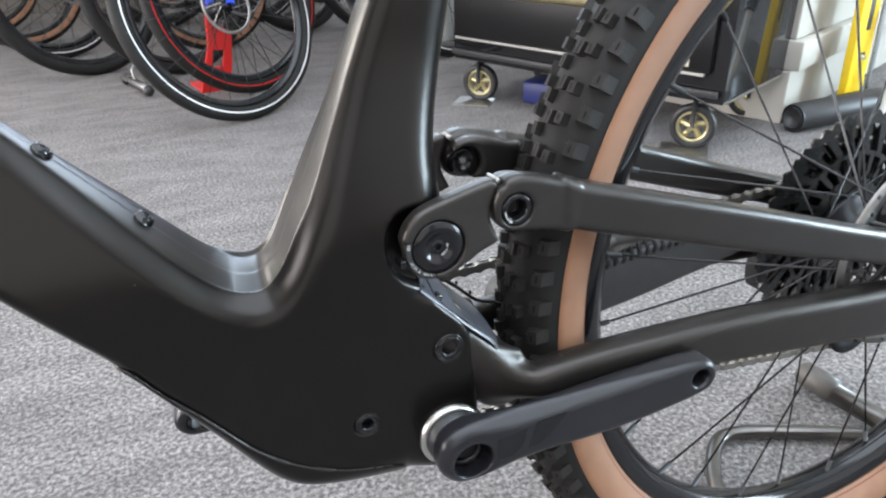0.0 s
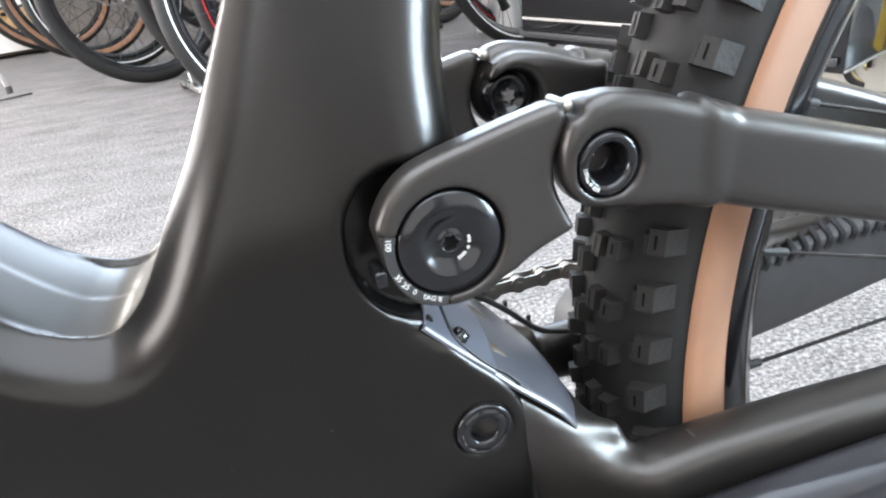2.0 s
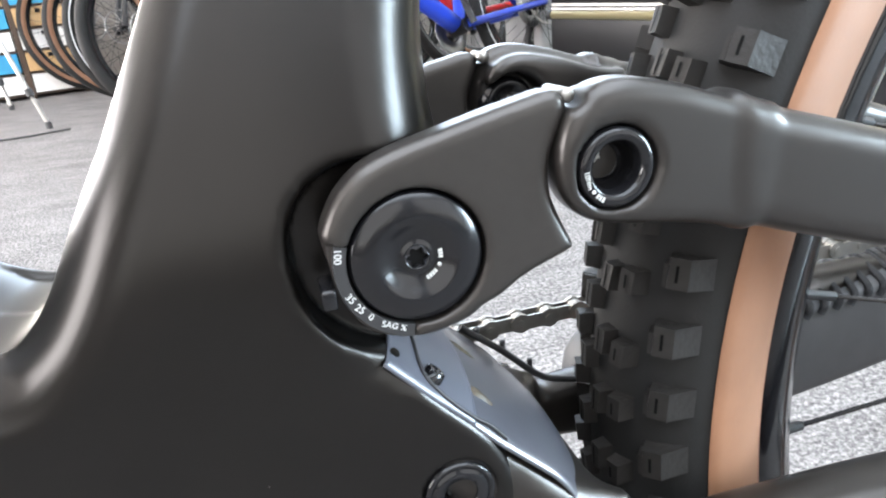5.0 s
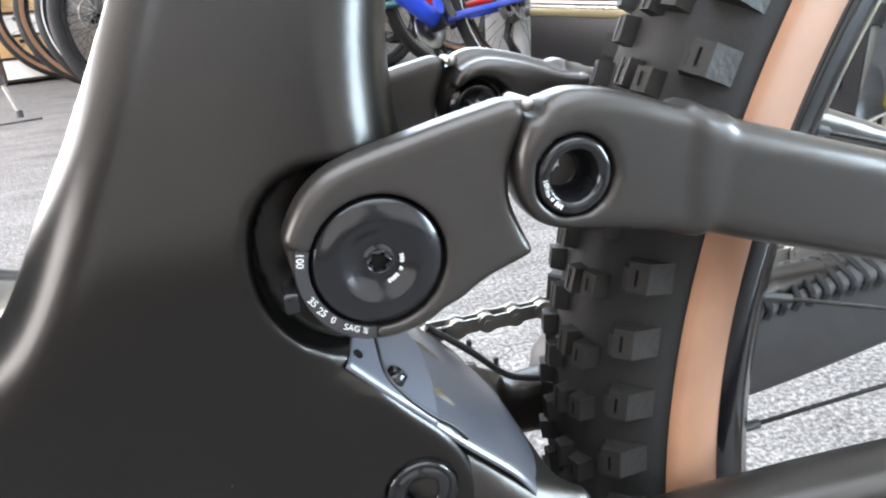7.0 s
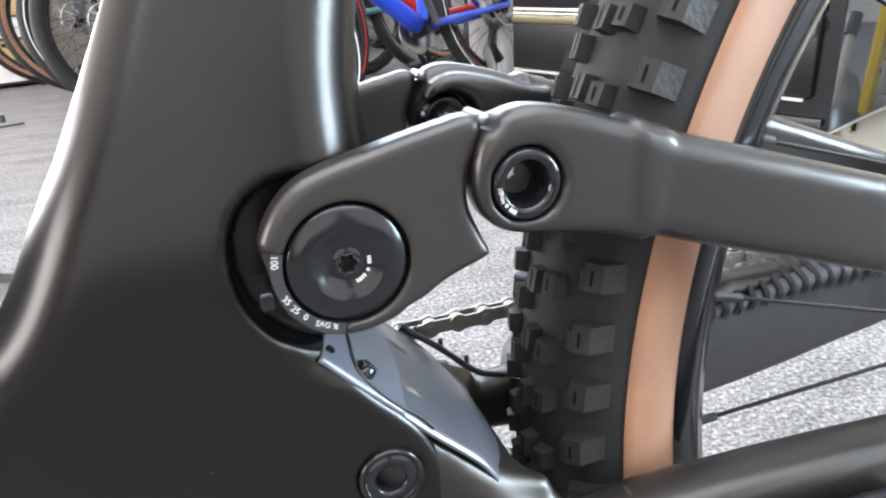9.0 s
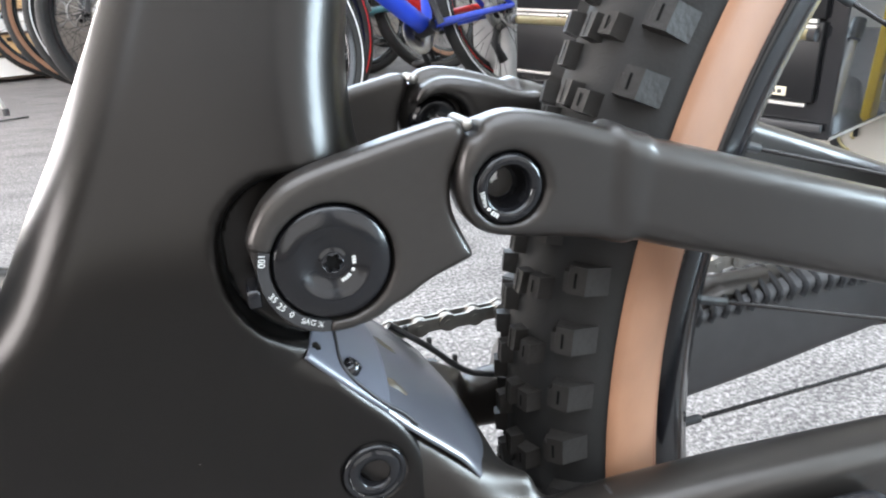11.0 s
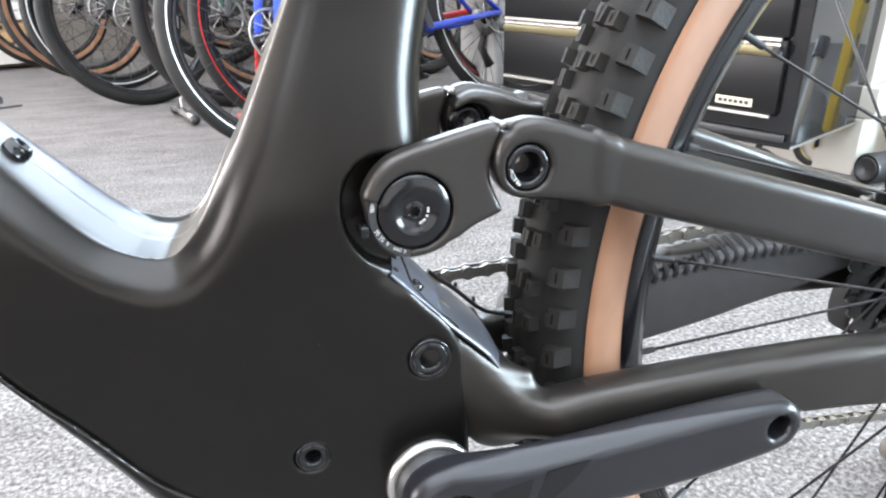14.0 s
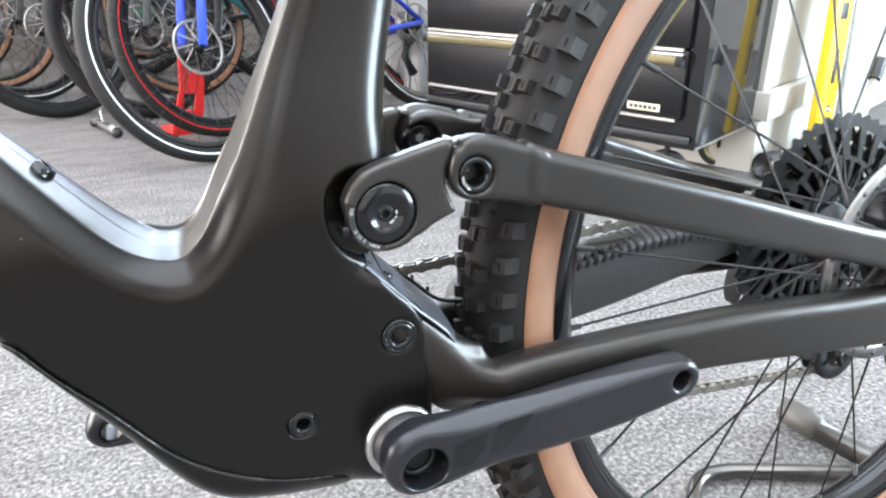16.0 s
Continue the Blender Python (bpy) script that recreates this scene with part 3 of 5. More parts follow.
part("rim", lathe([(0.3105, -0.0150), (0.3100, -0.0168), (0.306, -0.0170), (0.298, -0.0150), (0.2895, -0.0080), (0.2875, 0.0), (0.2895, 0.0080), (0.298, 0.0150), (0.306, 0.0170), (0.3100, 0.0168), (0.3105, 0.0150)], 180), GLOSS, wheel, "black carbon rim")
hub = part("hub", lathe([(0.0, -0.058), (0.009, -0.058), (0.010, -0.045), (0.030, -0.040), (0.030, -0.034), (0.013, -0.028), (0.012, 0.012), (0.026, 0.016), (0.028, 0.021), (0.017, 0.024), (0.016, 0.062), (0.008, 0.066), (0.0, 0.066)], 40), ANOD, wheel, "black hub")
SPOKE = mat("black_coated_spoke", (0.018, 0.018, 0.019), 0.16, grain=0.2, scale=200, spec=0.6)
for i in range(28):
    s = 1 if i % 2 else -1
    a = radians(145.2) + 2 * math.pi * i / 28
    lead = 1 if (i // 2) % 2 else -1
    b = a + lead * 1.25
    p0 = (0.027 * math.cos(b), -0.036 if s < 0 else 0.019, 0.027 * math.sin(b))
    p1 = (0.287 * math.cos(a), s * 0.003, 0.287 * math.sin(a))
    sp = part("spoke", tube([p0, p1], 0.0010, 6), SPOKE, wheel)
    e = Vector(p1) + (Vector(p0) - Vector(p1)).normalized() * 0.013
    part("nipple", tube([Vector(p1) * 1.008, e], 0.0021, 6), BLACK, sp)

# cranks
crank_line = ring2([(-0.0225, 0.3435), (-0.0180, 0.3585), (-0.0040, 0.3655), (0.0200, 0.3660), (0.0600, 0.3665), (0.1100, 0.3680), (0.1640, 0.3680), (0.1790, 0.3650), (0.1855, 0.3540), (0.1800, 0.3430), (0.1680, 0.3390), (0.1300, 0.3315), (0.0920, 0.3270), (0.0500, 0.3250), (0.0120, 0.3220), (-0.0080, 0.3230), (-0.0190, 0.3315)], 5)


def crank_field(X, Y, Z):
    XX, ZZ = X[:, :, 0] + 0 * Z[:, 0, :], Z[:, 0, :] + 0 * X[:, :, 0]
    d = poly_distance(XX, ZZ, crank_line)[:, None, :]
    mid = 0.0655 + 0.011 * np.clip(X / 0.17, 0, 1)
    side = np.abs(Y - mid) - 0.0105
    bevel = 0.0085 - 0.0052 * np.clip((X - 0.05) / 0.115, 0, 1) - 0.0035 * np.clip((0.03 - X) / 0.03, 0, 1)
    v = smooth_max(smooth_max(d, side, 0.002), (d + side + bevel) * 0.7071, 0.0016)
    for cx, cz, r, deep in ((BX, BZ, 0.0132, 0.015), (0.1697, 0.3543, 0.0068, 0.03)):
        hole = np.maximum(np.sqrt((X - cx) ** 2 + (Z - cz) ** 2) - r, mid + 0.0105 - deep - Y)
        v = smooth_max(v, -hole, 0.0025)
    return v


cv, _, cf = surface(crank_field, (-0.03, 0.05, 0.31), (0.19, 0.092, 0.37), 0.0016)
CRANK = mat("satin_grey_crank", (0.0115, 0.0115, 0.0140), 0.30, grain=0.35, scale=18, spec=0.35, coat=0.12)
for s in (-1, 1):
    sx, sz = (0.0035, -0.003) if s < 0 else (0.0135, 0.0)
    v = [((x if s < 0 else -x) + sx, s * y, (z if s < 0 else 2 * BZ - z) + sz) for x, y, z in cv]
    crank = part("crank_arm", (v, [], [q[::-1] for q in cf] if s < 0 else cf), CRANK, bike, "dark grey satin crank arm without its pedal")
    y = s * 0.066
    part("crank_bolt", lathe([(0.0, y - s * 0.012), (0.0070, y - s * 0.012), (0.0078, y - s * 0.004), (0.0090, y - s * 0.0025), (0.0128, y - s * 0.0030), (0.0131, y - s * 0.005)], 32, "y", (BX + sx, 0, BZ + sz)), GLOSS, crank, "gloss black crank bolt")
    if s < 0:
        # dark angular graphic on the outer face, as plain shapes
        for shape in ([(0.0204, 0.3489), (0.0407, 0.3523), (0.0377, 0.3414), (0.0291, 0.3331), (0.0189, 0.3340)], [(0.0474, 0.3548), (0.0692, 0.3564), (0.0593, 0.3456), (0.0475, 0.3366), (0.0407, 0.3365)]):
            face = [(x, -0.0762 - 0.0647 * (x - sx), z) for x, z in shape]
            back = [(x, y + 0.0004, z) for x, y, z in face]
            n = len(face)
            part("crank_graphic", (face + back, [], [tuple(range(n))] + [(k, n + k, n + (k + 1) % n, (k + 1) % n) for k in range(n)]), CAP, crank, "darker gloss graphic patch", smooth=False)
    px, pz = -s * 0.1697 + sx, BZ + sz + (0.0143 if s < 0 else -0.0143)
    part("pedal_thread", lathe([(0.0066, s * 0.066), (0.0074, s * 0.0675), (0.0066, s * 0.069), (0.0074, s * 0.0705), (0.0066, s * 0.072), (0.0076, s * 0.0735)], 32, "y", (px, 0, pz)), ANOD, crank, "dark threaded insert")
    part("bearing_cup", lathe([(0.0, s * 0.050), (0.0185, s * 0.050), (0.0200, s * 0.0505), (0.0222, s * 0.0490), (0.0222, s * 0.044)], 64, "y", (BX, 0, BZ)), STEEL, bike, "bright steel bearing ring")
    part("crank_spindle", lathe([(0.0185, s * 0.046), (0.0185, s * 0.0545), (0.0165, s * 0.0555), (0.0165, s * 0.060)], 48, "y", (BX, 0, BZ)), BLACK, bike)

# bolts in the frame
def socket_bolt(name, x, z, y, r, label):
    ob = part(name, lathe([(0.0, y + 0.007), (r * 0.36, y + 0.007), (r * 0.44, y + 0.0040), (r * 0.47, y + 0.0002), (r * 0.50, y - 0.0006), (r * 0.78, y - 0.0008), (r * 0.81, y - 0.0001), (r * 0.84, y - 0.0001), (r * 0.86, y - 0.0006), (r * 0.97, y - 0.0004), (r, y + 0.0006), (r * 1.02, y + 0.004)], 48, "y", (x, 0, z)), GLOSS, bike, label)
    # black disc painting the shade at the bottom of the socket
    part("bolt_recess_shade", lathe([(0.0, y + 0.0062), (r * 0.40, y + 0.0062), (r * 0.40, y + 0.0070)], 24, "y", (x, 0, z)), SHADE, ob)
    return ob


main_bolt = socket_bolt("frame_bolt", 0.0030, 0.4060, -0.0462, 0.0100, "gloss black hollow pivot bolt")
socket_bolt("frame_bolt", -0.0545, 0.3665, -0.0445, 0.0080, "gloss black recessed bolt")
for bx, bz in ((-0.1562, 0.5076), (-0.1947, 0.5521)):
    axis = Vector((0.781, 0, 0.624))
    turn = Vector((0, 0, 1)).rotation_difference(axis).to_matrix().to_4x4()
    b = part("bottle_bolt", lathe([(0.0, 0.0045), (0.0024, 0.0045), (0.0027, 0.0078), (0.0044, 0.0076), (0.0054, 0.0060), (0.0056, 0.0030), (0.0078, 0.0026), (0.0080, -0.004)], 24, "z"), GLOSS, bike, "black bottle cage bolt", m=Matrix.Translation((bx, 0, bz)) @ turn)

# scale ring, pointer and marks on the near rocker link


def ring_piece(r0, r1, a0, a1, y0, y1, n=40):
    bm = bmesh.new()
    rings = []
    for i in range(n + 1):
        a = radians(a0 + (a1 - a0) * i / n)
        c, q = math.cos(a), math.sin(a)
        rings.append([bm.verts.new((PVX + r * c, y, PVZ + r * q)) for r, y in ((r0, y1), (r0, y0), (r1, y0), (r1, y1))])
    for a, b in zip(rings, rings[1:]):
        for k in range(4):
            bm.faces.new((a[k], a[(k + 1) % 4], b[(k + 1) % 4], b[k]))
    bm.faces.new(rings[0])
    bm.faces.new(rings[-1][::-1])
    bmesh.ops.recalc_face_normals(bm, faces=bm.faces)
    return bm


near_link = bpy.data.objects["rocker_link"]
part("scale_ring", ring_piece(0.0167, 0.0197, 161, 261, -0.0516, -0.047), BLACK, near_link, "black sag scale ring", smooth=False)
part("scale_pointer", box(0.0036, 0.012, 0.0052, 0.0008, at=(-0.0232, -0.0455, 0.4722)), GLOSS, bike, "small black pointer block")


def words(text, size, m, parent, label):
    c = bpy.data.curves.new("writing", "FONT")
    c.body, c.size, c.align_x, c.align_y, c.extrude = text, size, "CENTER", "CENTER", 0.00008
    tmp = new("writing", c)
    dg = bpy.context.evaluated_depsgraph_get()
    me = bpy.data.meshes.new_from_object(tmp.evaluated_get(dg))
    bpy.data.objects.remove(tmp)
    me.materials.clear()
    me.materials.append(WHITE)
    ob = new("writing", me)
    ob.parent, ob.matrix_basis = parent, m
    ob["label"] = label
    return ob


def on_ring(deg, r, spin, y=-0.0530):
    a = radians(deg)
    return pose(PVX + r * math.cos(a), y, PVZ + r * math.sin(a), 90, 0, 0) @ pose(0, 0, 0, 0, 0, spin)


for text, deg, r, spin, size in (("100", 168, 0.0187, -98, 0.0025), ("35", 202, 0.0182, -56, 0.0025), ("25", 213, 0.0180, -46, 0.0025), ("0", 224, 0.0178, -36, 0.0024), ("SAG %", 244, 0.0176, -24, 0.0022)):
    words(text, size, on_ring(deg, r, spin, -0.0518), near_link, "small white printed marking")
cap = [o for o in near_link.children if o.name.startswith("pivot_cap")][0]
for deg in (8, 0, -8, -46, -54, -62, -70):
    part("print_mark", box(0.00055, 0.0002, 0.0010), WHITE, cap, smooth=False, m=on_ring(deg, 0.0056, deg + 90, -0.0512) @ pose(0, 0, 0, -90, 0, 0))
part("print_dot", lathe([(0.0, -0.0001), (0.0005, -0.0001), (0.0005, 0.0001)], 10, "y"), WHITE, cap, m=on_ring(-28, 0.0057, 0, -0.0512) @ pose(0, 0, 0, -90, 0, 0))
# six-lobed socket with a bright worn edge
star = bmesh.new()
ring_in, ring_out = [], []
for i in range(36):
    a = i * math.pi / 18
    q = 0.0023 + 0.00045 * math.cos(6 * a)
    ring_in.append((star.verts.new((PVX + q * math.cos(a), -0.0502, PVZ + q * math.sin(a))), star.verts.new((PVX + q * math.cos(a), -0.0512, PVZ + q * math.sin(a)))))
    ring_out.append(star.verts.new((PVX + 0.0032 * math.cos(a), -0.0508, PVZ + 0.0032 * math.sin(a))))
for i in range(36):
    j = (i + 1) % 36
    star.faces.new((ring_in[i][0], ring_in[j][0], ring_in[j][1], ring_in[i][1]))
    star.faces.new((ring_in[i][1], ring_in[j][1], ring_out[j], ring_out[i]))
bmesh.ops.recalc_face_normals(star, faces=star.faces)
part("bolt_head", star, ANOD, cap, "worn black bolt head with a star socket", smooth=False)
# flat black disc across the bore paints the depth of the socket dark
part("socket_shade", lathe([(0.0, -0.0500), (0.0029, -0.0500)], 24, "y", (PVX, 0, PVZ)), mat("socket_shade_black", (0.004, 0.004, 0.004), 0.6, spec=0.1), cap, "dark disc painting the shade in the star-shaped socket")
stay_bolt = [o for o in bpy.data.objects if o.name.startswith("pivot_bolt")][0]


def bolt_print(bolt, cx, cz, y, r, mid):
    """The torque marking on a bolt's rim: a figure, a dot and two unreadable strokes."""
    def at(deg, spin):
        a = radians(deg)
        return pose(cx + r * math.cos(a), y, cz + r * math.sin(a), 90, 0, 0) @ pose(0, 0, 0, 0, 0, spin)
    words("10Nm", 0.0018, at(mid, mid - 270), bolt, "small white printed torque figure")
    part("print_dot", lathe([(0.0, -0.0001), (0.0005, -0.0001), (0.0005, 0.0001)], 10, "y"), WHITE, bolt, m=at(mid + 23, 0) @ pose(0, 0, 0, -90, 0, 0))
    for k in range(3):
        part("print_mark", box(0.0005, 0.0002, 0.0012), WHITE, bolt, smooth=False, m=at(mid + 34 + 6 * k, mid + 34 + 6 * k + 90) @ pose(0, 0, 0, -90, 0, 0))


bolt_print(stay_bolt, 0.0478, 0.4929, -0.0559, 0.0081, 192)
bolt_print(main_bolt, 0.0030, 0.4060, -0.0468, 0.0074, 190)

# film-covered guard plate on the bridge before the tyre
guard_line = [(-0.0125, 0.4492), (-0.002, 0.4375), (0.0075, 0.4275), (0.017, 0.4170), (0.0285, 0.4055), (0.0390, 0.3945), (0.0462, 0.3850), (0.0505, 0.3750), (0.0520, 0.3640)]
PLATE = mat("grey_sheen_plate", (0.085, 0.090, 0.108), 0.30, metal=0.1, grain=0.15, scale=60)


GUARD_Y = (-0.0445, 0.0310)


def guard_point(u, f, sink=0.0):
    """A point of the crowned bridge: u along it, f across from the near edge."""
    p = curve([(x, 0, z) for x, z in guard_line], 8)
    u = min(max(u, 0), 1) * (len(p) - 1.001)
    q = p[int(u)].lerp(p[int(u) + 1], u - int(u))
    away = min(1, max(0, (u / (len(p) - 1.001) - 0.52) / 0.26))
    lift = 0.0006 - sink - 0.0050 * away * away * (3 - 2 * away) - max(0, 1 - f / 0.025) ** 2 * 0.0008 + 0.0045 * f + 0.0058 * math.sin(math.pi * min(1, f ** 0.85 * 1.05)) ** 0.9
    return q.x + lift * 0.69, GUARD_Y[0] + (GUARD_Y[1] - GUARD_Y[0]) * f, q.z + lift * 0.72


def guard(a, b, slant, material, name, label, sink=0.0):
    """A thin crowned shell over the bridge between fractions a and b of the guard line."""
    bm = bmesh.new()
    rows = []
    for i in range(31):
        f = (i / 30) ** 1.4
        start, end = a + slant[0] * f, b + slant[1] * f
        # the shell stops short of the tyre, but for the arm beside it
        y = guard_point(0, f)[1]
        beside = min(1, max(0, (-0.024 - y) / 0.011))
        reach = 0.3840 - 0.030 * beside * beside * (3 - 2 * beside)
        while end > start + 0.05 and math.hypot(guard_point(end, f)[0] - AX, guard_point(end, f)[2] - AZ) < reach:
            end -= 0.002
        row = []
        for k in range(33):
            x, y, z = guard_point(start + (end - start) * k / 32, f, sink)
            roll = max(0, (k - 28) / 4) ** 2 * 0.0035 * (1 - beside) if end < b + slant[1] * f - 0.01 else 0
            row.append(bm.verts.new((x, y, z - roll)))
        rows.append(row)
    for r0, r1 in zip(rows, rows[1:]):
        for i in range(32):
            bm.faces.new((r0[i], r0[i + 1], r1[i + 1], r1[i]))
    bmesh.ops.recalc_face_normals(bm, faces=bm.faces)
    bmesh.ops.solidify(bm, geom=bm.faces[:], thickness=0.0006)
    return part(name, bm, material, bike, label)


guard(0.0, 0.278, (0.0, -0.085), PLATE, "bridge_cover", "small grey sheen cover plate")
guard(0.262, 0.82, (-0.085, 0.0), FILM, "bridge_guard", "bridge under scuffed film, its bluish reflection put into the colour", 0.0005)
axis = Vector((0.69, 0, 0.72))
turn = Vector((0, 0, 1)).rotation_difference(axis).to_matrix().to_4x4()
part("cover_bolt", lathe([(0.0, 0.0005), (0.0014, 0.0005), (0.0016, 0.0020), (0.0028, 0.0018), (0.0034, -0.001)], 24, "z"), GLOSS, bike, "small black button-head bolt", m=Matrix.Translation(guard_point(0.13, 0.09)) @ turn)
seam = [guard_point(u, f, -0.0002) for u, f in ((0.065, 0.30), (0.075, 0.19), (0.090, 0.09), (0.115, 0.045), (0.175, 0.022), (0.245, 0.016), (0.285, 0.020), (0.330, 0.028), (0.380, 0.018))]
part("cover_seam", tube(curve(seam, 6), 0.0006, 6), BLACK, bike)
part("guard_lip", tube(curve([(0.026, 0.0315, 0.4170), (0.042, 0.0320, 0.4030), (0.0565, 0.0325, 0.3885), (0.068, 0.036, 0.3815), (0.085, 0.037, 0.3770)], 6), 0.0014, 8), BLACK, bike, "black rubber lip")
for px, py, pz in ((0.0330, 0.0330, 0.4125), (0.0430, 0.0335, 0.4045), (0.0540, 0.0340, 0.3935)):
    part("lip_stud", lathe([(0.0, 0.0022), (0.0010, 0.0020), (0.0012, 0.0012), (0.0009, -0.001), (0.0014, -0.002)], 12, "z", (px, py, pz)), BLACK, bike)
band = []
for x, grow in ((0.0830, -0.0001), (0.0832, 0.00012), (0.0842, 0.00012), (0.0844, -0.0001)):
    band.append([(x, -0.0470 + (0.0125 + grow) * math.cos(2 * math.pi * k / 36), 0.3612 + (0.0150 + grow) * math.sin(2 * math.pi * k / 36)) for k in range(36)])
part("film_edge", ([p for ring in band for p in ring], [], [(i * 36 + k, i * 36 + (k + 1) % 36, (i + 1) * 36 + (k + 1) % 36, (i + 1) * 36 + k) for i in range(3) for k in range(4, 17)]), mat("clear_film_edge", (0.022, 0.022, 0.023), 0.3, spec=0.5), bike, "edge of a clear protective film")
SCUFF = mat("brown_scuff", (0.060, 0.047, 0.030), 0.5, grain=0.5, scale=300)
for u0, f0, du, df in ((0.305, 0.165, 0.045, 0.026), (0.292, 0.470, 0.050, 0.022)):
    # a thin worn patch that follows the film
    fan = [guard_point(u0, f0, -0.0002)]
    for ring in (0.5, 1.0):
        for k in range(16):
            a = 2 * math.pi * k / 16
            wob = ring * (1 + 0.22 * math.sin(3 * a + u0 * 90) + 0.15 * math.sin(5 * a))
            u = u0 + wob * (du * math.cos(a) - 0.010 * math.sin(a))
            fan.append(guard_point(u, f0 + wob * df * math.sin(a), 0.0006 if ring == 1.0 else -0.0001))
    tris = [(0, 1 + k, 1 + (k + 1) % 16) for k in range(16)] + [(1 + k, 17 + k, 17 + (k + 1) % 16, 1 + (k + 1) % 16) for k in range(16)]
    part("film_scuff", (fan, [], tris), SCUFF, bike, "brown scuff in the film")

# far chain stay protector; black tubes draw the dark grooves between its slanted ribs
prot_line = ring2([(0.090, 0.382), (0.175, 0.386), (0.225, 0.392), (0.270, 0.395), (0.320, 0.392), (0.368, 0.386), (0.372, 0.374), (0.3018, 0.3586), (0.2601, 0.3523), (0.2202, 0.3463), (0.1725, 0.3409), (0.095, 0.3340)], 5)
# grey instead of black puts the bluish light on the rubber into its colour
prot = part("stay_protector", extrude(prot_line, 0.0345, 0.073, 0.004), GREYPL, bike, "black ribbed rubber stay protector")
RIB = mat("black_rubber", (0.010, 0.010, 0.011), 0.75, grain=0.2, scale=120, spec=0.3)
for i in range(26):
    x = 0.135 + i * 0.0078
    z = 0.3828 + 0.0108 * math.sin((x - 0.13) / 0.27 * math.pi)
    part("groove_line", tube(curve([(x - 0.004, 0.0338, z - 0.006), (x - 0.001, 0.0350, z - 0.0008), (x + 0.005, 0.050, z + 0.0012), (x + 0.011, 0.066, z + 0.0010)], 3), 0.0018, 6), RIB, prot)

# chain and chainring
CY = 0.050
CHAINM = mat("worn_chain_steel", (0.34, 0.325, 0.30), 0.40, metal=1.0, grain=0.35, scale=120)


def chain_link(outer):
    bm = bmesh.new()
    for y in ((-0.0032, 0.0032) if outer else (-0.0021, 0.0021)):
        for i in range(2):
            r = bmesh.ops.create_cone(bm, cap_ends=True, segments=10, radius1=0.0043, radius2=0.0043, depth=0.001)["verts"]
            bmesh.ops.rotate(bm, matrix=Matrix.Rotation(math.pi / 2, 3, "X"), verts=r)
            bmesh.ops.translate(bm, vec=(0.0127 * i, y, 0), verts=r)
        r = bmesh.ops.create_cube(bm, size=1)["verts"]
        bmesh.ops.scale(bm, vec=(0.0127, 0.00095, 0.0062), verts=r)
        bmesh.ops.translate(bm, vec=(0.00635, y, 0), verts=r)
    if outer:
        for i in range(2):
            r = bmesh.ops.create_cone(bm, cap_ends=True, segments=8, radius1=0.0018, radius2=0.0018, depth=0.0084)["verts"]
            bmesh.ops.rotate(bm, matrix=Matrix.Rotation(math.pi / 2, 3, "X"), verts=r)
            bmesh.ops.translate(bm, vec=(0.0127 * i, 0, 0), verts=r)
    else:
        for i in range(2):
            r = bmesh.ops.create_cone(bm, cap_ends=True, segments=10, radius1=0.0038, radius2=0.0038, depth=0.004)["verts"]
            bmesh.ops.rotate(bm, matrix=Matrix.Rotation(math.pi / 2, 3, "X"), verts=r)
            bmesh.ops.translate(bm, vec=(0.0127 * i, 0, 0), verts=r)
    me = bpy.data.meshes.new("chain_link")
    bm.to_mesh(me)
    bm.free()
    me.materials.append(CHAINM)
    return me


chain = new("chain")
chain.parent = bike
links = chain_link(True), chain_link(False)


def run_chain(p0, p1):
    p0, p1 = Vector(p0), Vector(p1)
    n = int((p1 - p0).length / 0.0127)
    a = math.atan2(p1.z - p0.z, p1.x - p0.x)
    for i in range(n):
        ob = new("chain_link", links[i % 2])
        ob.parent = chain
        ob.matrix_basis = Matrix.Translation(p0 + (p1 - p0) * i / n) @ Matrix.Rotation(-a, 4, "Y")


run_chain((0.004, CY, 0.4042), (0.432, CY, 0.4105))
run_chain((0.004, CY, 0.2725), (0.503, CY, 0.2030))


def sprocket(teeth, y, thick, bore, slots, material, name, parent, cx, cz):
    """A toothed plate with rings of slanted slots cut through it."""
    r = teeth * 0.0127 / (2 * math.pi)
    n = teeth * 4
    wide = r - 0.007 > bore + 0.012
    rings = [bore] + ([bore + 0.004 + (r - bore) * 0.25, bore + (r - bore) * 0.55, bore + (r - bore) * 0.60, r - 0.0090] if wide else []) + [r - 0.006, 0]
    bm = bmesh.new()
    grid = []
    for q, rad in enumerate(rings):
        row = []
        for i in range(n):
            a = 2 * math.pi * i / n + (0.5 * (rad - bore) / r if rad else 0.5 * (r - bore) / r)
            o = rad or r + (0.0030, 0.0012, -0.0022, 0.0012)[i % 4]
            row.append(bm.verts.new((cx + o * math.cos(a), y, cz + o * math.sin(a))))
        grid.append(row)
    for q in range(len(grid) - 1):
        for k in range(n):
            turn = (k * slots / n + (0.5 if q == 3 else 0.0)) % 1.0
            if wide and slots and q in (1, 3) and turn > 0.36:
                continue
            j = (k + 1) % n
            bm.faces.new((grid[q][k], grid[q][j], grid[q + 1][j], grid[q + 1][k]))
    bmesh.ops.delete(bm, geom=[v for v in bm.verts if not v.link_faces], context="VERTS")
    bmesh.ops.solidify(bm, geom=bm.faces[:], thickness=thick)
    bmesh.ops.recalc_face_normals(bm, faces=bm.faces)
    return part(name, bm, material, parent, smooth=False)


SPROCKET = mat("black_sprocket_steel", (0.065, 0.064, 0.062), 0.24, metal=0.9, grain=0.5, scale=60)
cassette = new("cassette")
